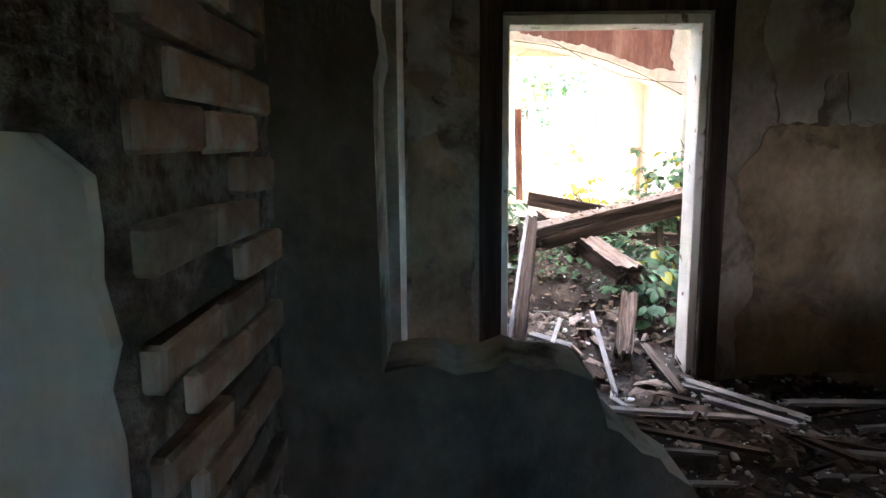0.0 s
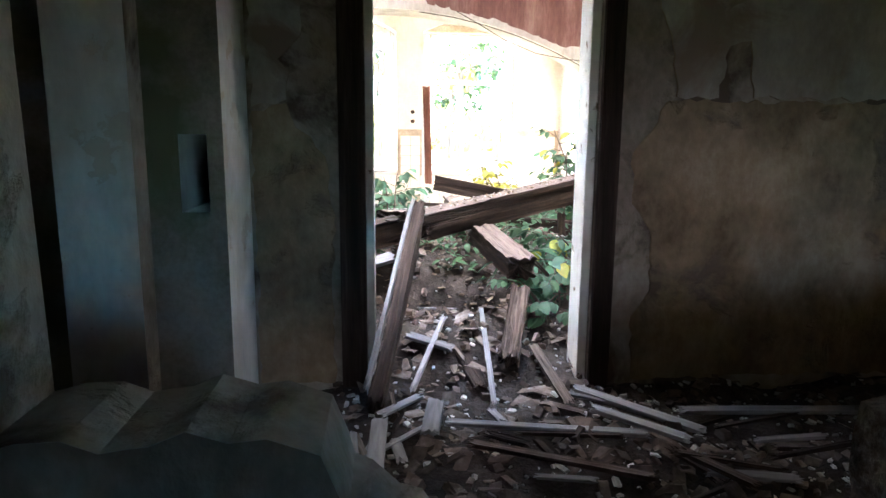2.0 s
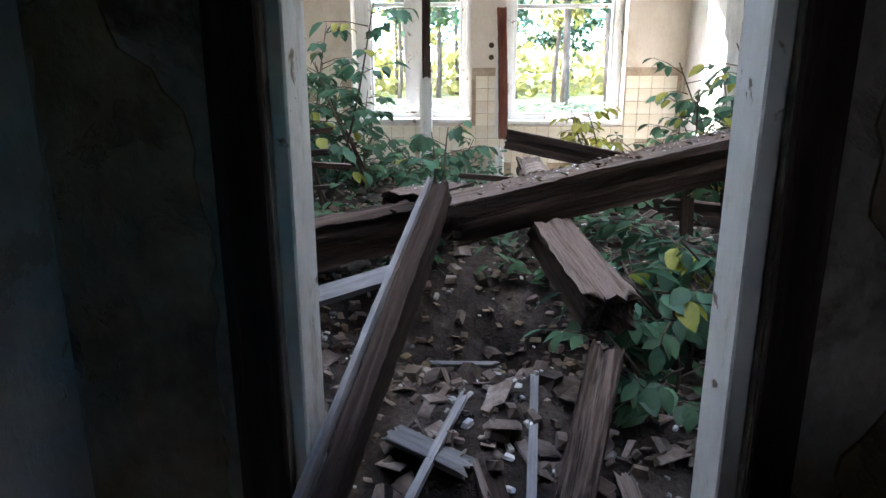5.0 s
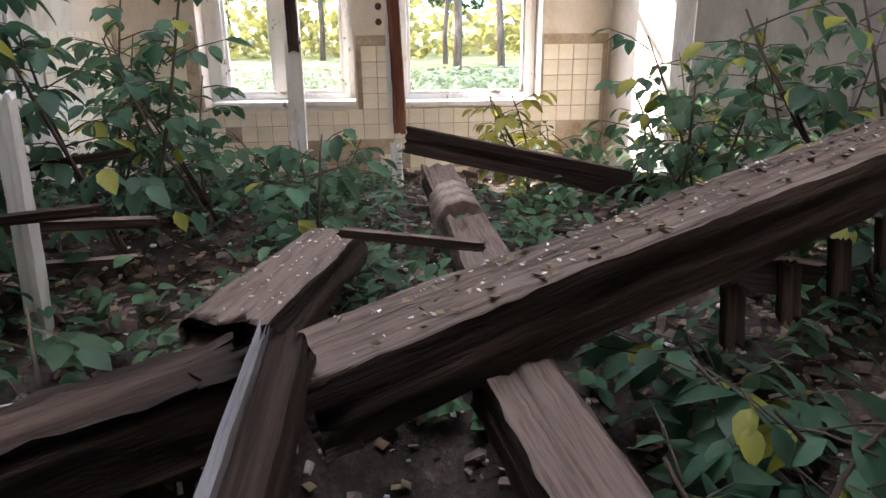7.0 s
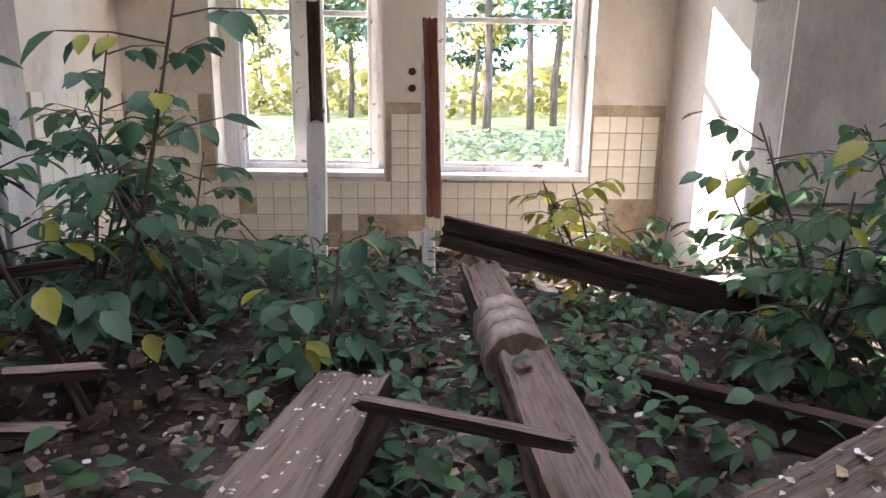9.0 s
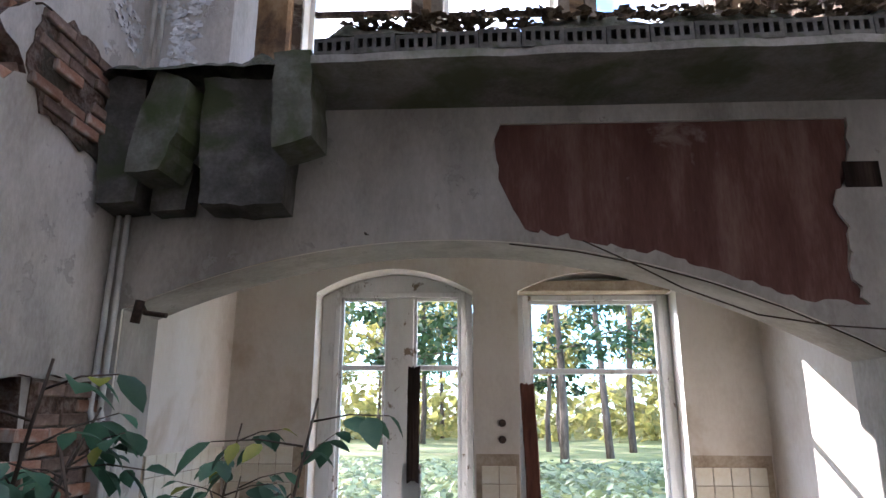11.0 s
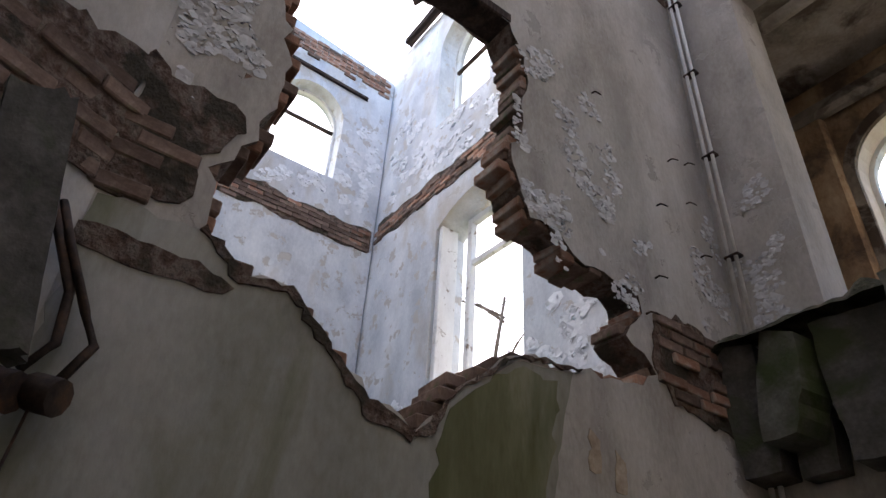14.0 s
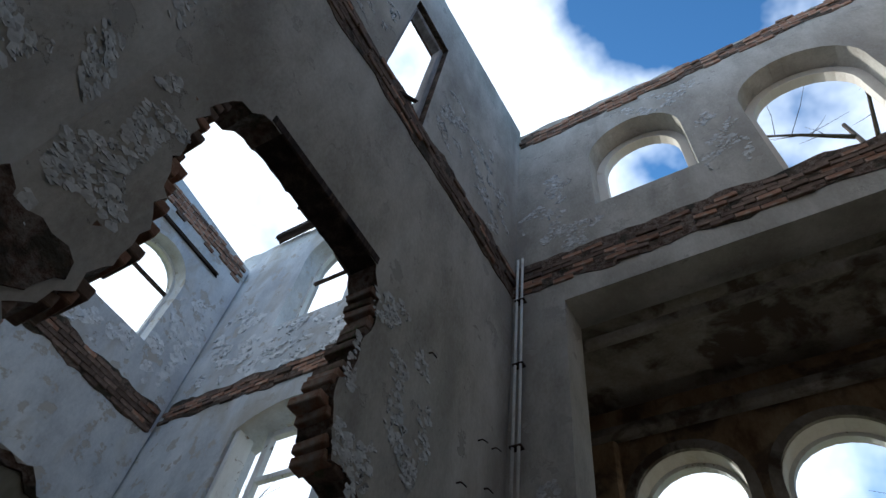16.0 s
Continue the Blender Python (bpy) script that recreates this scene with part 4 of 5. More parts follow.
for i, (x, y, z, rz) in enumerate(((XW, 8.15, 5.55, 90), (XW, 7.9, 4.98, 90), (XW, 7.75, 4.3, 90), (XW, 8.3, 5.2, 90), (XW, 8.35, 4.72, 90), (XW, 7.3, 5.75, 90), (XW, 8.38, 5.64, 90), (XW, 7.6, 3.98, 90), (0.9, 9.0, 3.0, 0), (0.0, 8.62, 2.98, 0))):
    ob = part("wall_hook", hook_bm(), M_METAL)
    ob.matrix_basis = pose(x, y, z, random.uniform(-30, 30), 0, rz) @ Matrix.Scale(0.6, 4)
    tagged(ob, "bent rusty iron hook in the plaster", "hook", "wall hooks")
br = thing("wall_bracket", "black iron bracket stub on the pale wall", "bracket", at=pose(-1.32, 8.62, 2.48))
part("rod", tube_bm([(-0.08, 0.02, 0.05), (-0.02, -0.05, 0.0), (0.12, -0.06, -0.02)], 0.018, 6), M_METAL, br)
part("knob", tube_bm([(-0.09, -0.03, -0.06), (-0.07, -0.03, 0.08)], 0.03, 8), M_METAL, br)
# raised black discs stand in for two dark holes in the wall
for z in (1.81, 1.67):
    bm = tube_bm([(0.91, YB - 0.004, z), (0.91, YB - 0.04, z)], 0.032, 12)
    tagged(part("pipe_stub", bm, M_METAL), "black disc standing in for a dark hole in the tiled wall", "pipe", "pipe stubs")
tagged(part("hanging_wire", tube_bm([(1.35, 8.6, 2.92), (1.6, 8.55, 2.78), (1.9, 8.5, 2.6), (2.3, 8.48, 2.44), (2.7, 8.5, 2.38), (3.1, 8.55, 2.36)], 0.005, 6), M_METAL), "black wire sagging under the arch", "wire")
tagged(part("surface_wire", tube_bm([(x, YN - 0.05, arch_head(x) - 0.02) for x in (0.9, 1.3, 1.7, 2.1, 2.5, 2.9, 3.1)], 0.005, 6), M_METAL), "black wire along the arch edge", "wire")
cab = thing("cable_pair", "two black cables with round ends hanging on wall", "cable")
part("cable", tube_bm([(-1.58, 4.45, 3.27), (-1.55, 4.47, 3.2), (-1.55, 4.6, 2.95), (-1.55, 4.62, 2.78), (-1.55, 4.56, 2.68)], 0.016, 6), M_METAL, cab)
part("cable", tube_bm([(-1.58, 4.48, 3.26), (-1.54, 4.55, 3.1), (-1.54, 4.66, 2.9), (-1.54, 4.72, 2.8), (-1.54, 4.66, 2.66)], 0.016, 6), M_METAL, cab)
part("round_end", tube_bm([(-1.56, 4.5, 2.62), (-1.5, 4.57, 2.6)], 0.06, 10), M_METAL, cab)
part("round_end", tube_bm([(-1.55, 4.61, 2.63), (-1.49, 4.68, 2.61)], 0.055, 10), M_METAL, cab)
part("thin_wire", tube_bm([(-1.53, 4.62, 2.58), (-1.53, 4.6, 2.2), (-1.53, 4.58, 1.8)], 0.005, 5), M_METAL, cab)
timber("hanging_post", (-1.42, 4.3, 3.52), (-1.36, 4.47, 2.62), 0.12, 0.2, M_SOOT, "mossy square post hanging at the hall corner", rough=0.01, seed=71)

# ---- posts in the bay ----
timber("partition_post", (0.22, 9.4, 0.05), (0.24, 9.4, 1.55), 0.13, 0.06, M_WHITE, "white board remnant of a bay partition", "post", "bay posts", 0.004, (0, 0.02), seed=72)
timber("partition_post", (0.25, 9.36, 1.42), (0.25, 9.36, 2.22), 0.085, 0.05, M_WOOD, "brown bare post remnant of a bay partition", "post", "bay posts", 0.006, seed=73)
p2 = thing("door_post", "brown and white broken door post under the arch", "post")
part("upper_board", timber_bm(1.25, 0.085, 0.08, 0.012, (0.05, 0.03), 74), M_RED_WOOD, p2).matrix_basis = between((1.04, 8.95, 0.83), (1.01, 8.95, 2.1))
part("white_edge", timber_bm(1.0, 0.03, 0.06, 0.004, (0.02, 0.02), 75), M_WHITE, p2).matrix_basis = between((0.98, 8.97, 0.86), (0.975, 8.97, 1.85))
part("lower_board", timber_bm(0.62, 0.08, 0.08, 0.012, (0.0, 0.08), 76), M_WHITE, p2).matrix_basis = between((1.03, 8.95, 0.18), (1.02, 8.95, 0.8))
timber("white_plank", (2.0, 8.2, 0.58), (2.75, 8.0, 0.7), 0.12, 0.03, M_WHITE, "white painted plank lying in the rubble", "plank", seed=77)

# ---- fallen timbers of the hall ----
main_beam = timber("fallen_beam", (0.68, 5.24, 0.80), (3.5, 6.38, 1.30), 0.24, 0.2, M_WOOD, "long rotten fallen roof beam with dust and leaves", "beam", "fallen beams", 0.014, (0.2, 0.05), seed=1)
timber("fallen_beam", (0.525, 5.42, 0.825), (0.72, 6.75, 0.68), 0.24, 0.16, M_WOOD, "broad split fallen beam with a broken end", "beam", "fallen beams", 0.012, (0.18, 0.08), seed=2)
timber("fallen_beam", (-0.9, 4.75, 0.55), (0.62, 5.42, 0.78), 0.2, 0.2, M_WOOD_DARK, "dark rotting beam buried in debris", "beam", "fallen beams", 0.03, (0.1, 0.2), seed=3)
timber("broken_joist", (0.42, 3.72, 0.06), (0.74, 5.24, 0.98), 0.075, 0.12, M_WOOD_DARK, "dark split joist leaning through the doorway", "joist", rough=0.012, rot=(0.1, 0.14), seed=4)
timber("grey_batten", (0.375, 3.76, 0.15), (0.69, 5.2, 1.02), 0.022, 0.05, M_WOOD_GREY, "silvery batten split off the leaning joist", "batten", rough=0.005, rot=(0.1, 0.1), seed=5)
timber("beam_stub", (1.2, 5.45, 0.76), (1.38, 4.62, 0.6), 0.19, 0.15, M_WOOD, "pale rotten beam stub with a hollow end", "beam", rough=0.016, rot=(0.05, 0.12), seed=6)
timber("beam_stub", (1.37, 4.66, 0.5), (1.2, 4.1, 0.14), 0.11, 0.07, M_WOOD, "splintered brown end of a rotten beam", "beam", rough=0.02, rot=(0.1, 0.15), seed=7)
timber("cross_stick", (0.74, 6.3, 0.865), (1.26, 6.08, 0.86), 0.04, 0.03, M_WOOD, "brown square stick lying across two beams", "stick", rough=0.004, seed=8)
timber("wrapped_log", (1.3, 5.95, 0.66), (1.24, 8.0, 0.72), 0.2, 0.14, M_WOOD, "grey log wrapped in torn roofing felt", "log", rough=0.02, seed=9)
for y in (6.9, 7.05, 7.2):
    bm = tube_bm([(0, 0, 0), (0, 0, 0.07), (0.0, 0.005, 0.13)], 0.125, 10)
    ob = part("felt_wrap", bm, M_STONE)
    ob.matrix_basis = between((1.27, y, 0.695), (1.265, y + 0.13, 0.70))
    tagged(ob, "torn grey roofing felt round the log", "felt", "felt wraps")
timber("dark_board", (1.05, 8.15, 0.92), (2.6, 7.5, 0.66), 0.05, 0.17, M_WOOD_DARK, "dark mossy board propped over the rubble", "board", rough=0.008, seed=10)
timber("dark_board", (1.7, 6.9, 0.6), (2.6, 6.2, 0.62), 0.05, 0.15, M_WOOD_DARK, "dark board half buried beside the beam", "board", rough=0.008, seed=11)
timber("white_post", (-0.3, 6.2, 0.5), (-0.25, 6.18, 1.4), 0.06, 0.06, M_WHITE, "thin pale post standing in the debris", "post", rough=0.006, seed=12)
rnd = random.Random(5)
for i in range(16):
    a = Vector((rnd.uniform(-1.4, -0.75), rnd.uniform(5.9, 6.9), rnd.uniform(0.6, 1.1)))
    d = Vector((rnd.uniform(0.3, 0.9), rnd.uniform(-0.4, 0.4), rnd.uniform(-0.2, 0.12)))
    timber("pile_lath", a, a + d, rnd.uniform(0.03, 0.09), rnd.uniform(0.02, 0.05), rnd.choice((M_WOOD_DARK, M_WOOD, M_WOOD_GREY)), "charred lath in a heap of collapsed boards", "lath", "heap of laths", 0.006, seed=100 + i)
for i, (a, b, w) in enumerate((((-0.3, 5.35, 0.62), (0.5, 5.75, 0.6), 0.3), ((-0.25, 5.1, 0.55), (0.45, 5.35, 0.66), 0.08), ((0.0, 4.85, 0.5), (0.55, 5.1, 0.62), 0.1))):
    timber("grey_board", a, b, w, 0.03, M_WOOD_GREY, "pale grey board in the collapsed floor", "board", "grey boards", 0.005, roll=12 * i, seed=130 + i)

# boards and sticks on the entrance floor
for i, (x0, y0, x1, y1, w, m, lab) in enumerate((
        (0.77, 3.62, 1.75, 3.38, 0.05, M_WOOD_GREY, "long grey batten on the rubble floor"), (0.84, 3.3, 1.62, 2.98, 0.05, M_WOOD, "long brown batten on the rubble floor"),
        (0.83, 4.85, 1.02, 4.0, 0.1, M_WOOD_DARK, "dark plank lying in the doorway"), (0.86, 4.6, 0.62, 3.9, 0.03, M_WOOD_GREY, "thin grey lath in the doorway"),
        (1.12, 4.75, 1.05, 3.75, 0.03, M_WOOD_GREY, "bent grey lath in the doorway"), (0.6, 4.42, 0.9, 4.3, 0.1, M_WOOD_GREY, "pale short board in the doorway"),
        (1.37, 4.3, 1.45, 3.7, 0.06, M_WOOD, "brown slat by the door jamb"), (1.5, 3.9, 2.1, 3.5, 0.08, M_WOOD_GREY, "grey board by the door jamb"),
        (1.55, 3.7, 1.95, 3.35, 0.07, M_WOOD_GREY, "split grey board by the wall"), (2.05, 3.75, 3.0, 3.5, 0.07, M_WOOD_GREY, "grey board along the wall"),
        (2.3, 3.3, 3.1, 3.1, 0.07, M_WOOD, "brown board along the wall"), (0.3, 3.5, 0.5, 2.6, 0.1, M_WOOD, "brown board fallen beside the door"),
        (0.45, 3.6, 0.42, 2.75, 0.08, M_WOOD_GREY, "grey board fallen beside the door"), (0.1, 3.3, 0.55, 2.95, 0.06, M_WOOD_DARK, "dark lath beside the door"),
        (0.75, 3.85, 0.68, 3.4, 0.09, M_WOOD_GREY, "short grey board end by the door"), (1.8, 3.2, 2.0, 2.85, 0.05, M_WOOD, "curved splinter on the floor"),
        (1.0, 5.0, 0.7, 4.9, 0.04, M_WOOD_GREY, "pale splinter behind the doorway"), (0.95, 4.2, 0.75, 4.9, 0.025, M_WOOD, "thin brown stick in the doorway"))):
    timber("floor_board", (x0, y0, ground_z(x0, y0) + 0.045), (x1, y1, ground_z(x1, y1) + 0.05), w, 0.022, m, lab, "board", "boards on the floor", 0.004, (0.05, 0.05), seed=150 + i)


rnd = random.Random(17)
for i in range(44):
    x0, y0, ang, ln = rnd.uniform(0.9, 3.3), rnd.uniform(2.3, 3.85), rnd.gauss(-0.35, 0.5), rnd.uniform(0.15, 0.6)
    if i > 30:
        x0, y0, ang = rnd.uniform(-0.1, 0.6), rnd.uniform(2.5, 3.7), rnd.gauss(1.6, 0.5)
    x1, y1 = x0 + ln * math.cos(ang), min(3.95, y0 + ln * math.sin(ang))
    timber("floor_lath", (x0, y0, ground_z(x0, y0) + rnd.uniform(0.02, 0.07)), (x1, y1, ground_z(x1, y1) + rnd.uniform(0.02, 0.06)), rnd.uniform(0.02, 0.06), rnd.uniform(0.012, 0.02), rnd.choice((M_WOOD_GREY, M_WOOD, M_WOOD_DARK)), "splintered lath lying on the rubble floor", "lath", "laths on the floor", 0.004, (0.05, 0.05), seed=500 + i)


def area(x0, x1, y0, y1):
    return lambda r: (r.uniform(x0, x1), r.uniform(y0, y1))


stuff("plaster_chips", chunk_mesh("plaster_chips", (0.02, 0.07), 1500, area(-0.3, 3.4, 2.2, 5.2), M_CHIP, 0.35, 1), "pale plaster chips strewn over the entrance floor", "rubble")
stuff("rubble_bits", chunk_mesh("rubble_bits", (0.03, 0.13), 1300, area(-0.6, 4.4, 1.9, 5.2), M_STONE, 0.5, 2), "dark brick and mortar bits on the floor", "rubble")
stuff("hall_rubble", chunk_mesh("hall_rubble", (0.03, 0.14), 2600, area(-1.5, 4.3, 4.4, 8.7), M_STONE, 0.5, 3), "brick rubble among the fallen timbers", "rubble")
stuff("hall_chips", chunk_mesh("hall_chips", (0.02, 0.06), 900, area(-1.5, 4.3, 5.0, 8.7), M_CHIP, 0.4, 4), "pale plaster chips among the hall debris", "rubble")
stuff("bay_rubble", chunk_mesh("bay_rubble", (0.06, 0.26), 420, area(-1.5, 3.1, 8.9, 10.55), M_STONE, 0.55, 5), "broken bricks and tiles heaped in the bay", "rubble")
stuff("leaf_litter", chunk_mesh("leaf_litter", (0.03, 0.08), 3000, area(-1.5, 4.3, 4.9, 9.2), M_LITTER, 0.06, 6, 0.02), "brown fallen leaves over the hall debris", "leaf litter")
stuff("splinters", chunk_mesh("splinters", (0.06, 0.22), 700, area(-0.4, 3.5, 2.2, 4.9), M_STONE, 0.05, 7, 0.01), "thin wood splinters over the floor", "splinters")

for i in range(5):
    m = between((1.9 + i * 0.22, 5.66 + i * 0.09, 0.86 + i * 0.033), (1.9 + i * 0.22, 5.62 + i * 0.09, 0.68 + i * 0.033))
    part("lath_stub", timber_bm(0.2, 0.06, 0.04, 0.006, (0.02, 0.04), 200 + i), M_WOOD_DARK, main_beam, "short lath nailed under the beam").matrix_basis = main_beam.matrix_basis.inverted() @ m


def strewn(name, a, b, width, count, sizes, mat, label, seed):
    """Small dirt and leaf bits lying along the top of a timber."""
    r = random.Random(seed)
    a, b = Vector(a), Vector(b)
    side = Vector((-(b - a).y, (b - a).x, 0)).normalized()
    verts, faces = [], []
    for _ in range(count):
        p = a.lerp(b, r.random()) + side * r.uniform(-width, width)
        s = r.uniform(*sizes)
        q = Euler((r.gauss(0, 0.25), r.gauss(0, 0.25), r.uniform(0, 6.3))).to_matrix()
        k = len(verts)
        for c in ((-1, -0.5, 0), (0.1, -0.8, 0.2), (1, 0.1, 0), (0.1, 0.8, 0.15), (0, 0, -0.35)):
            verts.append(p + q @ Vector(c) * s)
        faces += [(k, k + 1, k + 2, k + 3), (k, k + 4, k + 1), (k + 1, k + 4, k + 2), (k + 2, k + 4, k + 3), (k + 3, k + 4, k)]
    me = bpy.data.meshes.new(name)
    me.from_pydata(verts, [], faces)
    me.materials.append(mat)
    return stuff(name, me, label, "litter")


strewn("beam_litter", (0.8, 5.29, 0.93), (3.4, 6.34, 1.385), 0.1, 260, (0.003, 0.009), M_CHIP, "pale dirt and chips on the fallen beam", 1)
strewn("beam_litter", (0.55, 5.5, 0.91), (0.72, 6.7, 0.77), 0.1, 80, (0.003, 0.009), M_CHIP, "pale chips on the split beam", 2)
strewn("beam_litter", (0.8, 5.29, 0.93), (3.4, 6.34, 1.385), 0.1, 160, (0.007, 0.018), M_LITTER, "brown leaf bits on the fallen beam", 3)
strewn("slab_leaves", (-0.1, 8.25, 4.16), (4.2, 8.2, 4.16), 0.2, 1500, (0.02, 0.05), M_LITTER, "dead leaves heaped along the slab edge", 4)


# ---- plants ----
def leaf_shape(L, w, fold=0.25, droop=0.25):
    """Corner points and faces of one pointed leaf along +x, folded on its midrib."""
    pts = []
    for t, h in ((0, 0.02), (0.22, 0.75), (0.5, 1.0), (0.78, 0.62), (1, 0.0)):
        x, z = L * t, -droop * L * t * t
        pts.append(((x, 0, z), (x, w * h, z + fold * w * h), (x, -w * h, z + fold * w * h)))
    return pts


def add_leaf(verts, faces, m, L, w, fold=0.25, droop=0.25):
    k = len(verts)
    for mid, a, b in leaf_shape(L, w, fold, droop):
        verts += [m @ Vector(mid), m @ Vector(a), m @ Vector(b)]
    for i in range(4):
        a = k + 3 * i
        faces += [(a, a + 3, a + 4, a + 1), (a, a + 2, a + 5, a + 3)]


def simple_mesh(name, verts, faces, *mats):
    me = bpy.data.meshes.new(name)
    me.from_pydata(verts, [], faces)
    for m in mats:
        me.materials.append(m)
    me.polygons.foreach_set("use_smooth", [True] * len(me.polygons))
    return me


LV, LF = [], []
add_leaf(LV, LF, Matrix.Identity(4), 0.1, 0.03)
LEAF_GREEN = simple_mesh("leaf", LV, LF, M_LEAF_ONE)
LEAF_YELLOW = simple_mesh("leaf", LV, LF, M_LEAF_Y)


def shrub(name, base, height, lean, label, stems=3, seed=0, leaves=True, spread=0.35, size=1.0, yellow=0.1, limit=10000):
    """Thin woody stems with pairs of stalked leaves; each leaf is a part where leaves is set, else one joined crown."""
    rnd = random.Random(seed)
    sh = thing(name, label, "shrub", "hall shrubs", at=Matrix.Translation(base))
    cv, cf, count = [], [], 0
    for s in range(stems):
        ang = rnd.uniform(0, 6.28)
        tip = Vector((lean[0] + math.cos(ang) * spread, lean[1] + math.sin(ang) * spread, height * rnd.uniform(0.7, 1)))
        pts = [Vector((0, 0, -0.05)) + tip * t + Vector((math.sin(t * 3 + s) * 0.05, math.cos(t * 4 + s) * 0.05, 0)) for t in [i / 8 for i in range(9)]]
        part("stem", tube_bm(pts, 0.011 * size, 6, 0.35), M_BARK, sh)
        n = int(9 * height / 1.2) + 3
        for i in range(n):
            t = 0.22 + 0.78 * i / n
            p = pts[0].lerp(pts[-1], t)
            a0 = i * 2.4 + s
            tw = rnd.uniform(0.12, 0.3) * size
            d = Vector((math.cos(a0), math.sin(a0), rnd.uniform(-0.1, 0.45))).normalized()
            twig_end = p + d * tw
            part("twig", tube_bm([p, p.lerp(twig_end, 0.5) + Vector((0, 0, 0.015)), twig_end], 0.004, 4, 0.5), M_BARK, sh)
            for j in range(5):
                q = p.lerp(twig_end, 0.45 + 0.55 * min(1, (j // 2) / 2 + 0.02))
                ang2 = math.atan2(d.y, d.x) + (0 if j == 4 else (1 if j % 2 else -1) * rnd.uniform(0.6, 1.1))
                sc = size * rnd.uniform(0.7, 1.35)
                m = Matrix.Translation(q) @ Euler((rnd.uniform(-0.5, 0.5), rnd.uniform(0.0, 0.75), ang2)).to_matrix().to_4x4() @ Matrix.Scale(sc, 4)
                if leaves and count < limit:
                    lf = new("leaf", LEAF_YELLOW if rnd.random() < yellow else LEAF_GREEN)
                    lf.parent, lf.matrix_basis = sh, m
                    count += 1
                else:
                    add_leaf(cv, cf, m, 0.1, 0.03)
    if cv:
        crown = new("crown", simple_mesh("crown", cv, cf, M_LEAF_Y if yellow > 0.5 else M_LEAF))
        crown.parent = sh
    return sh


def on_ground(x, y):
    return (x, y, ground_z(x, y))


shrub("shrub", on_ground(-0.25, 6.9), 1.55, (0.1, -0.1), "leafy green shrub rising from the hall debris", 3, 1, spread=0.4, size=1.1)
shrub("shrub", on_ground(-0.9, 6.6), 1.5, (0.0, 0.0), "tall green shrub by the mossy wall", 3, 2, spread=0.45, size=1.1)
shrub("shrub", on_ground(0.45, 7.3), 0.75, (0.0, 0.0), "low green shrub with drooping leaves", 2, 3, spread=0.2, size=1.25)
shrub("shrub", on_ground(-0.7, 7.8), 1.5, (0.1, 0.1), "green shrub in front of the tiled bay", 3, 4, spread=0.4)
shrub("shrub", on_ground(1.9, 8.3), 0.85, (0.0, 0.0), "yellow-green sunlit shrub under the arch", 3, 5, leaves=False, spread=0.25, yellow=0.9)
shrub("shrub", on_ground(2.6, 7.3), 1.25, (0.0, 0.1), "sunlit green shrub by the east wall", 3, 6, spread=0.35, yellow=0.35)
shrub("shrub", on_ground(2.9, 6.3), 1.45, (-0.3, 0.0), "tall green shrub overhanging the fallen beam", 3, 7, spread=0.4, size=1.15, yellow=0.2)
shrub("shrub", on_ground(2.9, 8.2), 1.0, (0.0, 0.0), "green shrub before the sunlit pier", 2, 8, leaves=False, spread=0.3)
shrub("shrub", on_ground(1.75, 5.0), 0.5, (0.0, -0.1), "broad-leaved green shrub beside the doorway", 4, 9, spread=0.3, size=1.25)
shrub("shrub", on_ground(2.05, 5.35), 0.55, (0.0, 0.0), "broad-leaved green shrub under the fallen beam", 4, 10, spread=0.35, size=1.2)
shrub("shrub", on_ground(1.55, 4.65), 0.38, (0.0, 0.0), "low nettle-like plant at the door jamb", 4, 11, leaves=False, spread=0.22, size=0.9)
shrub("shrub", on_ground(2.5, 4.8), 0.7, (0.0, 0.0), "green shrub inside the hall corner", 4, 12, leaves=False, spread=0.4, size=1.1)
shrub("shrub", on_ground(-0.1, 5.6), 0.45, (0.0, 0.0), "small green sapling between rotten boards", 2, 13, leaves=False, spread=0.25)
shrub("shrub", on_ground(-1.2, 7.3), 0.9, (0.0, 0.0), "dark green shrub along the west wall", 4, 14, leaves=False, spread=0.4)

for k, (x, y, hh, yel) in enumerate(((-0.55, 6.3, 1.25, 0.0), (-0.05, 7.6, 1.05, 0.0), (2.2, 7.0, 0.95, 0.0), (3.3, 5.7, 1.3, 0.0), (3.3, 7.6, 1.2, 0.0), (2.45, 8.4, 0.5, 0.0), (0.4, 8.3, 0.6, 0.0), (-1.2, 6.0, 0.9, 0.0))):
    shrub("shrub", on_ground(x, y), hh, (0.0, 0.0), "yellow-green sunlit shrub in the debris" if yel else "dense green shrub in the debris", 4, 60 + k, leaves=False, spread=0.4, yellow=yel)
HV, HF = [], []
rnd = random.Random(44)
for _ in range(5200):
    x, y = rnd.uniform(-1.4, 4.2), rnd.uniform(5.7, 8.9)
    if noise.noise((x * 1.1, y * 1.1, 7)) < -0.12:
        continue
    m = Matrix.Translation((x, y, ground_z(x, y) + rnd.uniform(0.02, 0.1) + 0.22 * rnd.random() ** 3)) @ Euler((rnd.uniform(-0.5, 0.5), rnd.uniform(-0.3, 0.6), rnd.uniform(0, 6.3))).to_matrix().to_4x4()
    add_leaf(HV, HF, m, rnd.uniform(0.05, 0.11), rnd.uniform(0.015, 0.032))
tagged(new("ground_ivy", simple_mesh("ground_ivy", HV, HF, M_LEAF)), "low green weeds covering the hall debris", "weeds", kind="stuff")

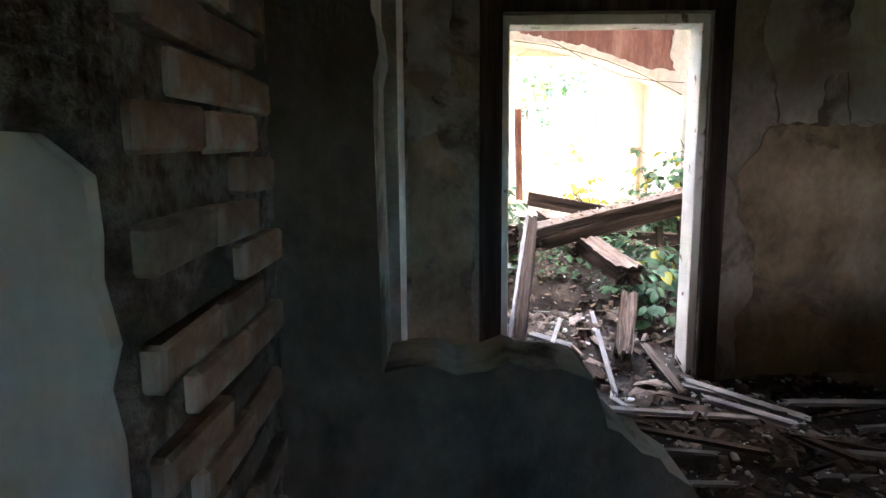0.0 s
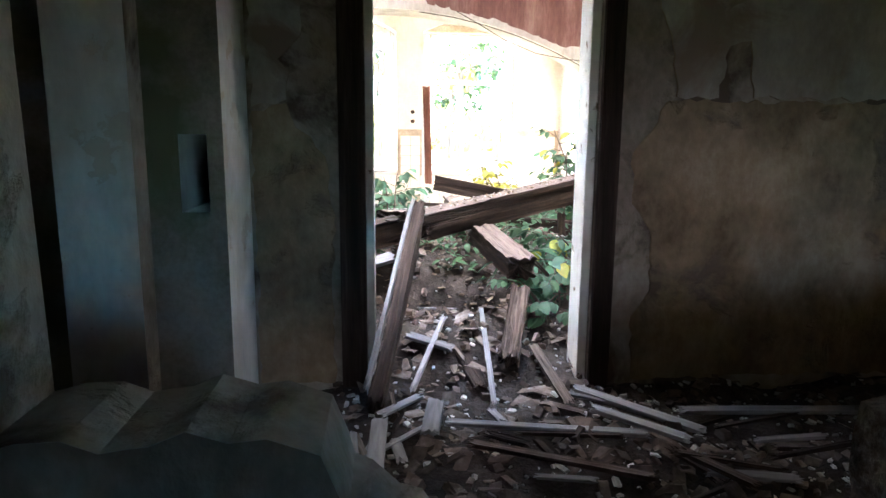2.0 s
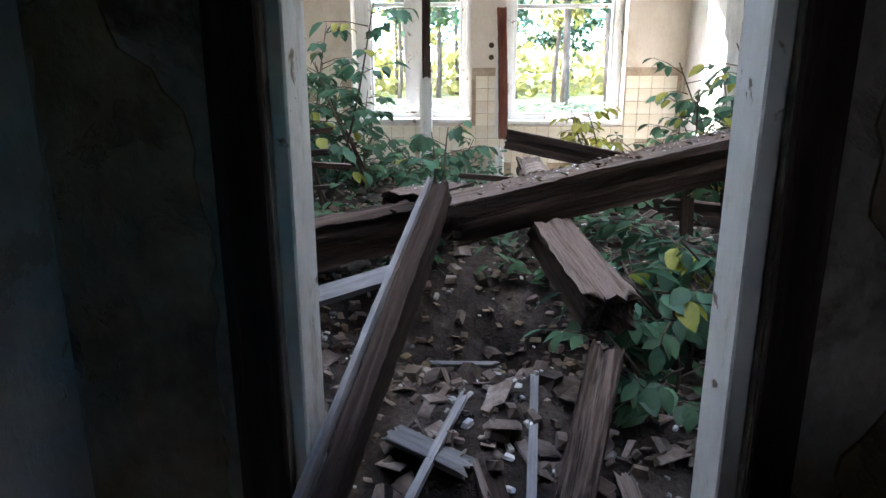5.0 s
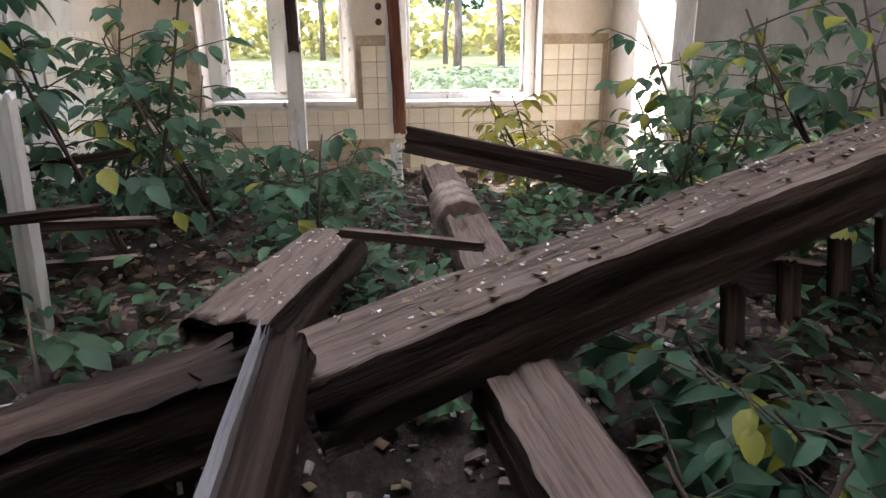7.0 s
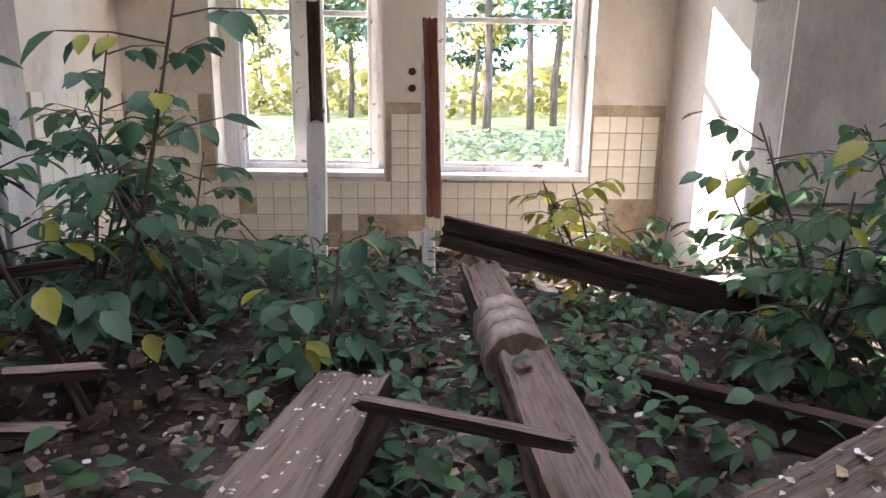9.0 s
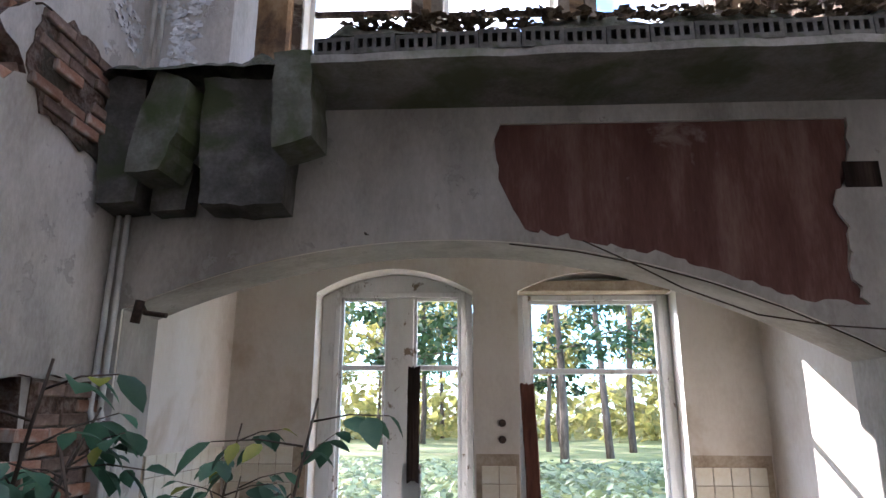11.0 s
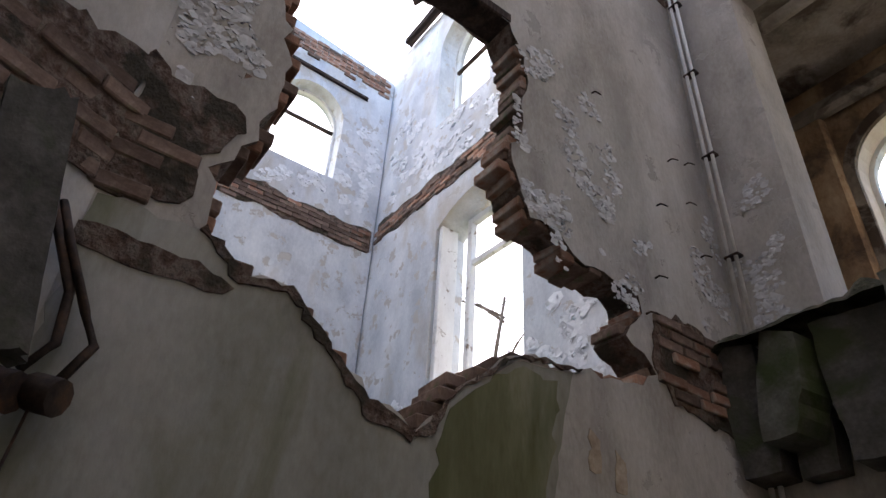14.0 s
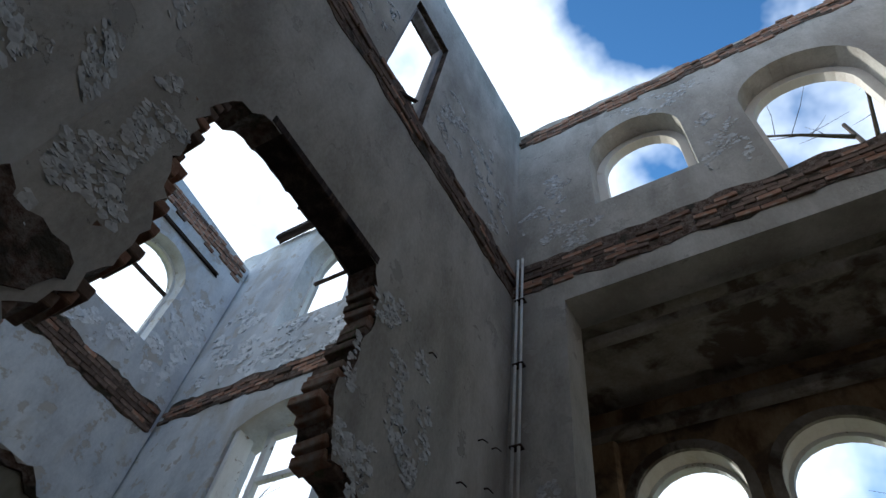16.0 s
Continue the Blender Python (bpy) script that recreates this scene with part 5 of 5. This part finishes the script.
# herbs on the bank outside
HV, HF = [], []
for _ in range(9000):
    y = rnd.uniform(12.5, 24)
    x = rnd.uniform(-9, 11)
    hgt = rnd.uniform(0.05, 0.75) * (0.5 + 0.5 * smooth(24, 16, y))
    m = Matrix.Translation((x, y, field_z(x, y) + hgt)) @ Euler((rnd.uniform(-0.7, 0.7), rnd.uniform(-0.6, 0.6), rnd.uniform(0, 6.3))).to_matrix().to_4x4()
    add_leaf(HV, HF, m, rnd.uniform(0.12, 0.3), rnd.uniform(0.04, 0.09))
tagged(new("herb_bank", simple_mesh("herb_bank", HV, HF, M_HERB)), "sunlit green herbs on the park bank", "herbs", kind="stuff")


HV, HF = [], []
for _ in range(4800):
    y = rnd.uniform(44, 64)
    x = rnd.uniform(-30, 34)
    m = Matrix.Translation((x, y, field_z(x, y) + rnd.uniform(0.1, 1) ** 1.5 * (3.5 + 2.5 * noise.noise((x * 0.2, y * 0.2, 3))))) @ Euler((rnd.uniform(-1, 1), rnd.uniform(-1, 1), rnd.uniform(0, 6.3))).to_matrix().to_4x4()
    add_leaf(HV, HF, m, rnd.uniform(0.5, 1.0), rnd.uniform(0.2, 0.4))
tagged(new("undergrowth", simple_mesh("undergrowth", HV, HF, M_AUTUMN)), "yellow autumn undergrowth along the far wood", "undergrowth", kind="stuff")


def tree(base, height, kind, seed):
    rnd = random.Random(seed)
    conifer = kind == "pine"
    lab = {"pine": "dark green pine in the park", "yellow": "yellow autumn tree in the park", "green": "green leafy tree in the park", "bare": "bare leafless tree beside the ruin"}[kind]
    tr = thing("tree", lab, "tree", "park trees", at=Matrix.Translation(base))
    r = height * 0.010 + 0.03
    top = Vector((rnd.uniform(-0.6, 0.6), rnd.uniform(-0.6, 0.6), height))
    pts = [top * (i / 7) + Vector((rnd.uniform(-0.12, 0.12), rnd.uniform(-0.12, 0.12), 0)) * (i > 0) for i in range(8)]
    part("trunk", tube_bm(pts, r, 8, 0.25), M_BARK, tr)
    v, f = [], []
    limbs = bmesh.new() if kind == "bare" else None
    for i in range(16):
        t = rnd.uniform(0.22 if kind != "pine" else 0.3, 0.98)
        p = pts[0].lerp(pts[-1], t)
        a = rnd.uniform(0, 6.28)
        reach = height * (0.26 if not conifer else 0.2) * (1.15 - t * 0.75) * rnd.uniform(0.6, 1.1)
        e = p + Vector((math.cos(a) * reach, math.sin(a) * reach, reach * (0.5 if not conifer else -0.05)))
        lb = tube_bm([p, p.lerp(e, 0.5) + Vector((0, 0, 0.1)), e], r * 0.3, 5, 0.3)
        part("limb", lb, M_BARK, tr)
        if kind == "bare":
            for _ in range(9):
                q = p.lerp(e, rnd.uniform(0.2, 1))
                w = q + Vector((rnd.gauss(0, 0.5), rnd.gauss(0, 0.5), rnd.uniform(0.1, 0.9))) * 1.1
                tb = tube_bm([q, q.lerp(w, 0.5) + Vector((0.05, 0, 0)), w], 0.012, 4, 0.3)
                tb.to_mesh(me := bpy.data.meshes.new("limb_tmp"))
                tb.free()
                limbs.from_mesh(me)
                bpy.data.meshes.remove(me)
            continue
        for _ in range(70):
            q = p.lerp(e, rnd.uniform(0.3, 1.1)) + Vector((rnd.gauss(0, 1), rnd.gauss(0, 1), rnd.gauss(0, 0.6))) * reach * 0.2
            m = Matrix.Translation(q) @ Euler((rnd.uniform(-1, 1), rnd.uniform(-1, 1), rnd.uniform(0, 6.3))).to_matrix().to_4x4()
            add_leaf(v, f, m, rnd.uniform(0.22, 0.42), rnd.uniform(0.05, 0.13))
    if limbs:
        tagged(part("twigs", limbs, M_BARK, tr), kind="stuff")
    if not v:
        return tr
    crown = new("crown", simple_mesh("crown", v, f, {"pine": M_NEEDLE, "yellow": M_AUTUMN, "green": M_LEAF}[kind]))
    crown.parent = tr
    return tr


placed = 0
while placed < 40:
    y = rnd.uniform(30, 62)
    x = 0.8 + rnd.uniform(-0.6, 0.5) * (y - 4)
    if 4 < x + y < 22:
        continue
    tree((x, y, field_z(x, y) - 0.1), rnd.uniform(9, 15), ("pine", "yellow", "yellow", "green", "yellow")[placed % 5], 300 + placed)
    placed += 1
for x, y, h, k in ((0.6, 24, 10, "pine"), (3.4, 26, 12, "pine"), (5.6, 30, 13, "pine"), (-2.2, 27, 10, "pine"), (-14, 5, 11, "yellow"), (4.9, 14.5, 19, "bare"), (-9.2, 12.8, 10, "bare")):
    tree((x, y, field_z(x, y) - 0.1), h, k, int(400 + 10 * x + y))


# ---- peeling paint ----
def flakes(name, zones, place, mat, label, seed, density=3.5, big=1.0):
    """Curled flakes of paint standing off a wall in uneven patches. zones: centre, half widths, count; place(u, v, w) with w towards the room."""
    r = random.Random(seed)
    verts, faces = [], []
    for u0, v0, du, dv, count in zones:
        for _ in range(int(count * density)):
            a, q = r.uniform(0, 6.283), math.sqrt(r.random())
            u, v = u0 + du * q * math.cos(a), v0 + dv * q * math.sin(a)
            if noise.noise((u * 3.3, v * 3.3, seed)) < -0.08 + 0.25 * q:
                continue
            size = big * r.uniform(0.010, 0.034) * r.uniform(0.6, 1.5)
            turn, lift = r.uniform(0, 6.283), big * r.uniform(0.003, 0.014)
            k, n = len(verts), r.choice((5, 6, 7))
            hinge = r.uniform(0, 6.283)
            for i in range(n):
                t = turn + 6.283 * i / n
                rad = size * r.uniform(0.65, 1.1)
                du2, dv2 = math.cos(t) * rad, math.sin(t) * rad * 0.8
                w = 0.004 + lift * max(0.0, math.cos(t - hinge)) ** 2
                verts.append(place(u + du2, v + dv2, w))
            verts.append(place(u, v, 0.005 + lift * 0.15))
            for i in range(n):
                verts.append(place(u + math.cos(turn + 6.283 * i / n) * size * 0.6, v + math.sin(turn + 6.283 * i / n) * size * 0.5, 0.0005))
            c = k + n
            for i in range(n):
                j = (i + 1) % n
                faces += [(k + i, k + j, c), (k + j, k + i, c + 1 + i, c + 1 + j)]
    me = bpy.data.meshes.new(name)
    me.from_pydata(verts, [], faces)
    me.materials.append(mat)
    return tagged(new(name, me), label, "paint flakes", kind="stuff")


flakes("paint_flakes", [(7.0, 4.9, 0.5, 0.9, 420), (7.45, 4.35, 0.4, 0.4, 160), (6.85, 5.7, 0.3, 0.4, 80), (8.4, 4.6, 0.22, 0.8, 170), (4.78, 4.7, 0.24, 0.75, 230), (6.9, 9.4, 0.4, 0.7, 200), (7.9, 9.4, 0.6, 0.9, 330), (5.2, 9.5, 0.4, 0.9, 150)],
       lambda u, v, w: (XW + w, u, v), M_FLAKE, "curled grey paint flakes peeling off the hall wall", 1)
flakes("paint_flakes", [(-1.3, 4.7, 0.25, 0.8, 240), (-1.1, 9.6, 0.45, 0.9, 220), (-0.9, 8.8, 0.5, 0.3, 90), (1.1, 9.6, 0.3, 0.9, 140), (0.6, 11.4, 0.9, 0.3, 130)],
       lambda u, v, w: (u, YN - w, v), M_FLAKE, "curled grey paint flakes peeling off the end wall", 2)
flakes("paint_flakes", [(-6.3, 4.0, 0.7, 0.9, 420), (-3.2, 4.6, 0.6, 1.0, 420), (-5.2, 8.8, 2.0, 0.5, 520), (-6.7, 9.6, 0.5, 0.9, 240), (-3.4, 9.8, 0.9, 1.2, 420)],
       lambda u, v, w: (u, YN - 0.02 - w, v), M_FLAKE_PALE, "curled white paint flakes on the peeling room wall", 3, 2.2, 2.3)
flakes("paint_flakes", [(7.1, 8.5, 1.2, 0.3, 300), (8.1, 9.4, 0.4, 0.9, 220), (6.1, 9.3, 0.35, 0.9, 140)],
       lambda u, v, w: (-7.42 + w, u, v), M_FLAKE_PALE, "curled white paint flakes under the arched window", 4, 2.2, 2.3)
flakes("paint_flakes", [(0.25, 4.6, 0.2, 0.5, 110), (0.55, 4.9, 0.2, 0.6, 130), (0.8, 4.4, 0.3, 0.4, 110), (0.3, 6.0, 0.3, 0.5, 80)],
       lambda u, v, w: (XW + 0.43 * u + 0.9 * w, 4.55 - 0.9 * u + 0.43 * w, v), M_FLAKE, "curled grey paint flakes on the canted wall", 5)

# ---- tiles and bricks ----
tile_bm = box_bm((-0.072, 0, -0.072), (0.072, 0.012, 0.072), 0.003)
TILE = mesh_of("tile", tile_bm, M_TILE)
structure("trim_tile_bed", slab_bm([(-1.53, -0.2), (3.18, -0.2), (3.18, 1.55), (2.52, 1.55), (2.52, 0.86), (1.05, 0.86), (1.05, 1.55), (0.68, 1.55), (0.68, 0.84), (-0.81, 0.84), (-0.81, 1.6), (-1.53, 1.6)], [], along_x(YB - 0.006), 0.004, False), (M_GROUT, M_GROUT), "grimy mortar bed behind wall tiles", "wall")
bed_w = structure("trim_tile_bed_west", slab_bm([(9.15, -0.2), (10.58, -0.2), (10.58, 1.6), (9.15, 1.6)], [], along_y(-1.55 + 0.006, -1), 0.004, False), (M_GROUT, M_GROUT), "grimy mortar bed behind side tiles", "wall")
bed = bpy.data.objects["trim_tile_bed"]
rt = random.Random(9)
for i in range(31):
    for j in range(11):
        x, z = -1.45 + i * 0.15, 0.05 + j * 0.15 - 0.02
        if -0.86 < x < 0.72 and z > 0.8 or 1.0 < x < 2.57 and z > 0.8 or z > 1.52 and x > -0.8:
            continue
        lost = 2.62 < x < 3.1 and 0.1 < z < 0.65 or (0.0 < x < 1.0 and 0.0 < z < 0.62 and rt.random() < 0.6) or (1.05 < x < 2.3 and z < 0.45 and rt.random() < 0.3) or (x < 0 and z < 0.3 and rt.random() < 0.5) or rt.random() < 0.015
        if lost:
            continue
        t = new("tile", TILE)
        t.parent = bed
        t.matrix_basis = pose(x, YB - 0.019 + rt.uniform(-0.001, 0.001), z, rt.uniform(-0.4, 0.4), 0, 0)
for i in range(9):
    for j in range(11):
        if rt.random() < 0.06:
            continue
        t = new("tile", TILE)
        t.parent = bed_w
        t.matrix_basis = pose(-1.53, 9.24 + i * 0.15, 0.03 + j * 0.15, 0, 0, 90)

BRICK = mesh_of("brick", box_bm((-0.12, 0, -0.034), (0.12, 0.11, 0.034), 0.007), M_BRICK)
BRICK_D = mesh_of("brick", box_bm((-0.12, 0, -0.034), (0.12, 0.11, 0.034), 0.007), M_BRICK_DARK)


def courses(parent, u0, u1, z0, z1, place, dark=0.2, gap=0.1, wave=0.0, seed=0):
    """Brick courses laid bare in a wall, ragged above and below."""
    r = random.Random(seed)
    k, z = 0, z0
    while z < z1:
        u = u0 + (0.125 if k % 2 else 0)
        while u < u1:
            edge = noise.noise((u * 2.2, seed, 0)) * wave
            if r.random() > gap and z0 + edge < z + 0.001 and z < z1 + edge - 0.02:
                b = new("brick", BRICK_D if r.random() < dark else BRICK)
                b.parent = parent
                b.matrix_basis = place(u, z, r.uniform(-0.012, 0.014)) @ pose(0, 0, 0, r.uniform(-3, 3), r.uniform(-1.5, 1.5), r.uniform(-3, 3))
            u += 0.25
        z += 0.078
        k += 1


def face_w(u, z, o):
    return pose(XW + 0.027 + o, u, z, 0, 0, 90)


def face_n(u, z, o):
    return pose(u, YN - 0.028 + o, z)


def bare_strip(name, u0, u1, z0, z1, plane, seed):
    pts = [(u0, z0), (u1, z0), (u1, z1), (u0, z1)]
    n = int((u1 - u0) / 0.1)
    low = [(u0 + (u1 - u0) * i / n, z0 + 0.12 * noise.noise((i * 0.22, seed, 0)) + 0.04 * noise.noise((i * 0.9, seed, 4))) for i in range(n + 1)]
    high = [(u0 + (u1 - u0) * i / n, z1 + 0.12 * noise.noise((i * 0.22, seed, 9)) + 0.04 * noise.noise((i * 0.9, seed, 7))) for i in range(n, -1, -1)]
    return structure(name, slab_bm(low + high, [], plane, 0.008, False), (M_BROKEN, M_BROKEN), "strip of bare broken brickwork in the wall", "wall")


bare_strip("trim_bare_west", 4.45, 8.63, 7.92, 8.4, along_y(XW + 0.01), 1)
bare_strip("trim_bare_north", -1.6, 4.3, 7.95, 8.5, along_x(YN - 0.01), 2)
bare_strip("trim_bare_top", -1.6, 4.3, 11.85, 12.2, along_x(YN - 0.01), 3)
bare_strip("trim_bare_room", -7.35, -2.1, 7.93, 8.3, along_x(YN - 0.03), 4)
bare_strip("trim_bare_end", 2.3, 8.55, 7.72, 8.15, along_y(-7.41), 5)
structure("trim_bare_corner", slab_bm(ragged([(7.6, 3.62), (7.75, 3.42), (8.3, 3.36), (8.62, 3.34), (8.62, 4.05), (8.2, 4.0), (7.9, 4.08), (7.65, 3.95)], 0.03, 0.06, 92), [], along_y(XW + 0.012), 0.01, False), (M_BROKEN, M_BROKEN), "bare broken brickwork in the hall corner", "wall")
bare_strip("trim_bare_low", 8.02, 8.62, 1.3, 2.06, along_y(XW + 0.01), 8)
structure("trim_bare_hole", slab_bm(ragged([(4.54, 3.38), (4.75, 3.42), (4.86, 3.5), (4.84, 3.7), (4.98, 3.9), (4.9, 4.02), (4.7, 4.0), (4.54, 4.1)], 0.03, 0.06, 91), [], along_y(XW + 0.012), 0.01, False), (M_BROKEN, M_BROKEN), "bare broken brickwork beside the hole", "wall")
structure("trim_scar_line", slab_bm(ragged([(4.54, 3.15), (5.0, 3.13), (5.1, 3.18), (4.95, 3.24), (4.54, 3.23)], 0.015, 0.05, 93), [], along_y(XW + 0.014), 0.006, False), (M_BROKEN, M_BROKEN), "narrow brick scar along the mossy wall", "wall")
structure("trim_scar_corner", slab_bm(ragged([(0.0, 3.4), (0.7, 3.4), (0.7, 3.85), (0.0, 4.05)], 0.03, 0.06, 94), [], lambda u, v, w: (XW + 0.43 * u + 0.012 - w, 4.55 - 0.9 * u + 0.006, v), 0.008, False), (M_BROKEN, M_BROKEN), "bare broken brickwork on the canted wall", "wall")
rh = random.Random(20)


def hole_crossings(z):
    """Where a level line meets the broken edge, and on which side the wall stands."""
    res = []
    for i, (y0, z0) in enumerate(HOLE):
        y1, z1 = HOLE[(i + 1) % len(HOLE)]
        if (z0 - z) * (z1 - z) < 0:
            res.append(y0 + (y1 - y0) * (z - z0) / (z1 - z0))
    res.sort()
    return [(y, -1 if i % 2 == 0 else 1) for i, y in enumerate(res)]


HEADER = [mesh_of("brick", box_bm((-0.12, -0.056, -0.033), (0.12, 0.056, 0.033), 0.006), m) for m in (M_BRICK, M_BRICK_DARK)]
level = 2.9
while level < 5.7:
    for y, s in hole_crossings(level):
        for k in range(2):
            if rh.random() < 0.16:
                continue
            b = new("brick", HEADER[1 if rh.random() < 0.5 else 0])
            b.parent = wall_w
            b.matrix_basis = pose(XW - 0.13 + rh.uniform(-0.03, 0.008), y + s * (0.03 + 0.118 * k) - s * abs(rh.gauss(0, 0.03)), level + rh.uniform(-0.004, 0.004), rh.uniform(-2, 2), rh.uniform(-4, 4), rh.uniform(-4, 4))
    level += 0.077
courses(wall_w, 4.5, 8.6, 8.0, 8.34, face_w, 0.6, 0.2, 0.12, 1)
courses(wall_w, 7.78, 8.6, 3.66, 4.02, face_w, 0.75, 0.05, 0.1, 2)
courses(wall_w, 7.75, 8.35, 3.42, 3.66, face_w, 0.05, 0.05, 0.04, 12)
courses(wall_w, 4.6, 4.78, 3.42, 3.9, face_w, 0.8, 0.1, 0.08, 3)
for z0, z1, sd in ((3.36, 3.62, 21), (3.62, 3.9, 22)):
    courses(bpy.data.objects["wall_hall_corner"], 0.02, 0.72, z0, z1, lambda u, z, o: pose(XW + 0.43 * u + 0.02 + 0.9 * o, 4.55 - 0.9 * u + 0.01 + 0.43 * o, z, 0, 0, 115.5), 0.8, 0.25, 0.1, sd)
courses(wall_w, 8.05, 8.6, 1.3, 2.05, face_w, 0.4, 0.1, 0.05, 4)
courses(wall_n, -1.5, 3.8, 7.98, 8.4, face_n, 0.55, 0.2, 0.25, 5)
courses(wall_n, -1.5, 4.2, 11.85, 12.25, face_n, 0.15, 0.12, 0.08, 6)
wrn, wre = bpy.data.objects["wall_west_room_north"], bpy.data.objects["wall_west_room_end"]
courses(wrn, -7.3, -2.2, 7.95, 8.25, lambda u, z, o: pose(u, YN - 0.055 + o, z), 0.4, 0.06, 0.08, 7)
courses(wre, 2.4, 8.5, 7.75, 8.1, lambda u, z, o: pose(-7.385 + o, u, z, 0, 0, 90), 0.75, 0.06, 0.1, 8)
courses(wre, 2.4, 8.5, 11.3, 11.75, lambda u, z, o: pose(-7.385 + o, u, z, 0, 0, 90), 0.1, 0.06, 0.05, 9)
pier = bpy.data.objects["wall_pier"]
courses(pier, 0.93, 1.4, 0.0, 3.0, lambda u, z, o: pose(-0.336 + o * 0.6, u, z, 0, 0, 90), 0.12, 0.03, 0.0, 10)
timber("wall_plate", (-6.9, 8.5, 12.4), (-2.6, 8.55, 12.5), 0.16, 0.14, M_WOOD_DARK, "charred roof plate on the wall top", "beam", seed=61)
timber("roof_stub", (-5.2, 8.4, 12.5), (-6.0, 8.0, 12.3), 0.12, 0.12, M_WOOD_DARK, "charred rafter stub on the wall top", "beam", seed=62)
timber("curtain_rail", (-7.39, 6.1, 11.0), (-7.39, 8.1, 10.95), 0.05, 0.07, M_WOOD, "bare wooden rail above the arched window", "rail", seed=63)
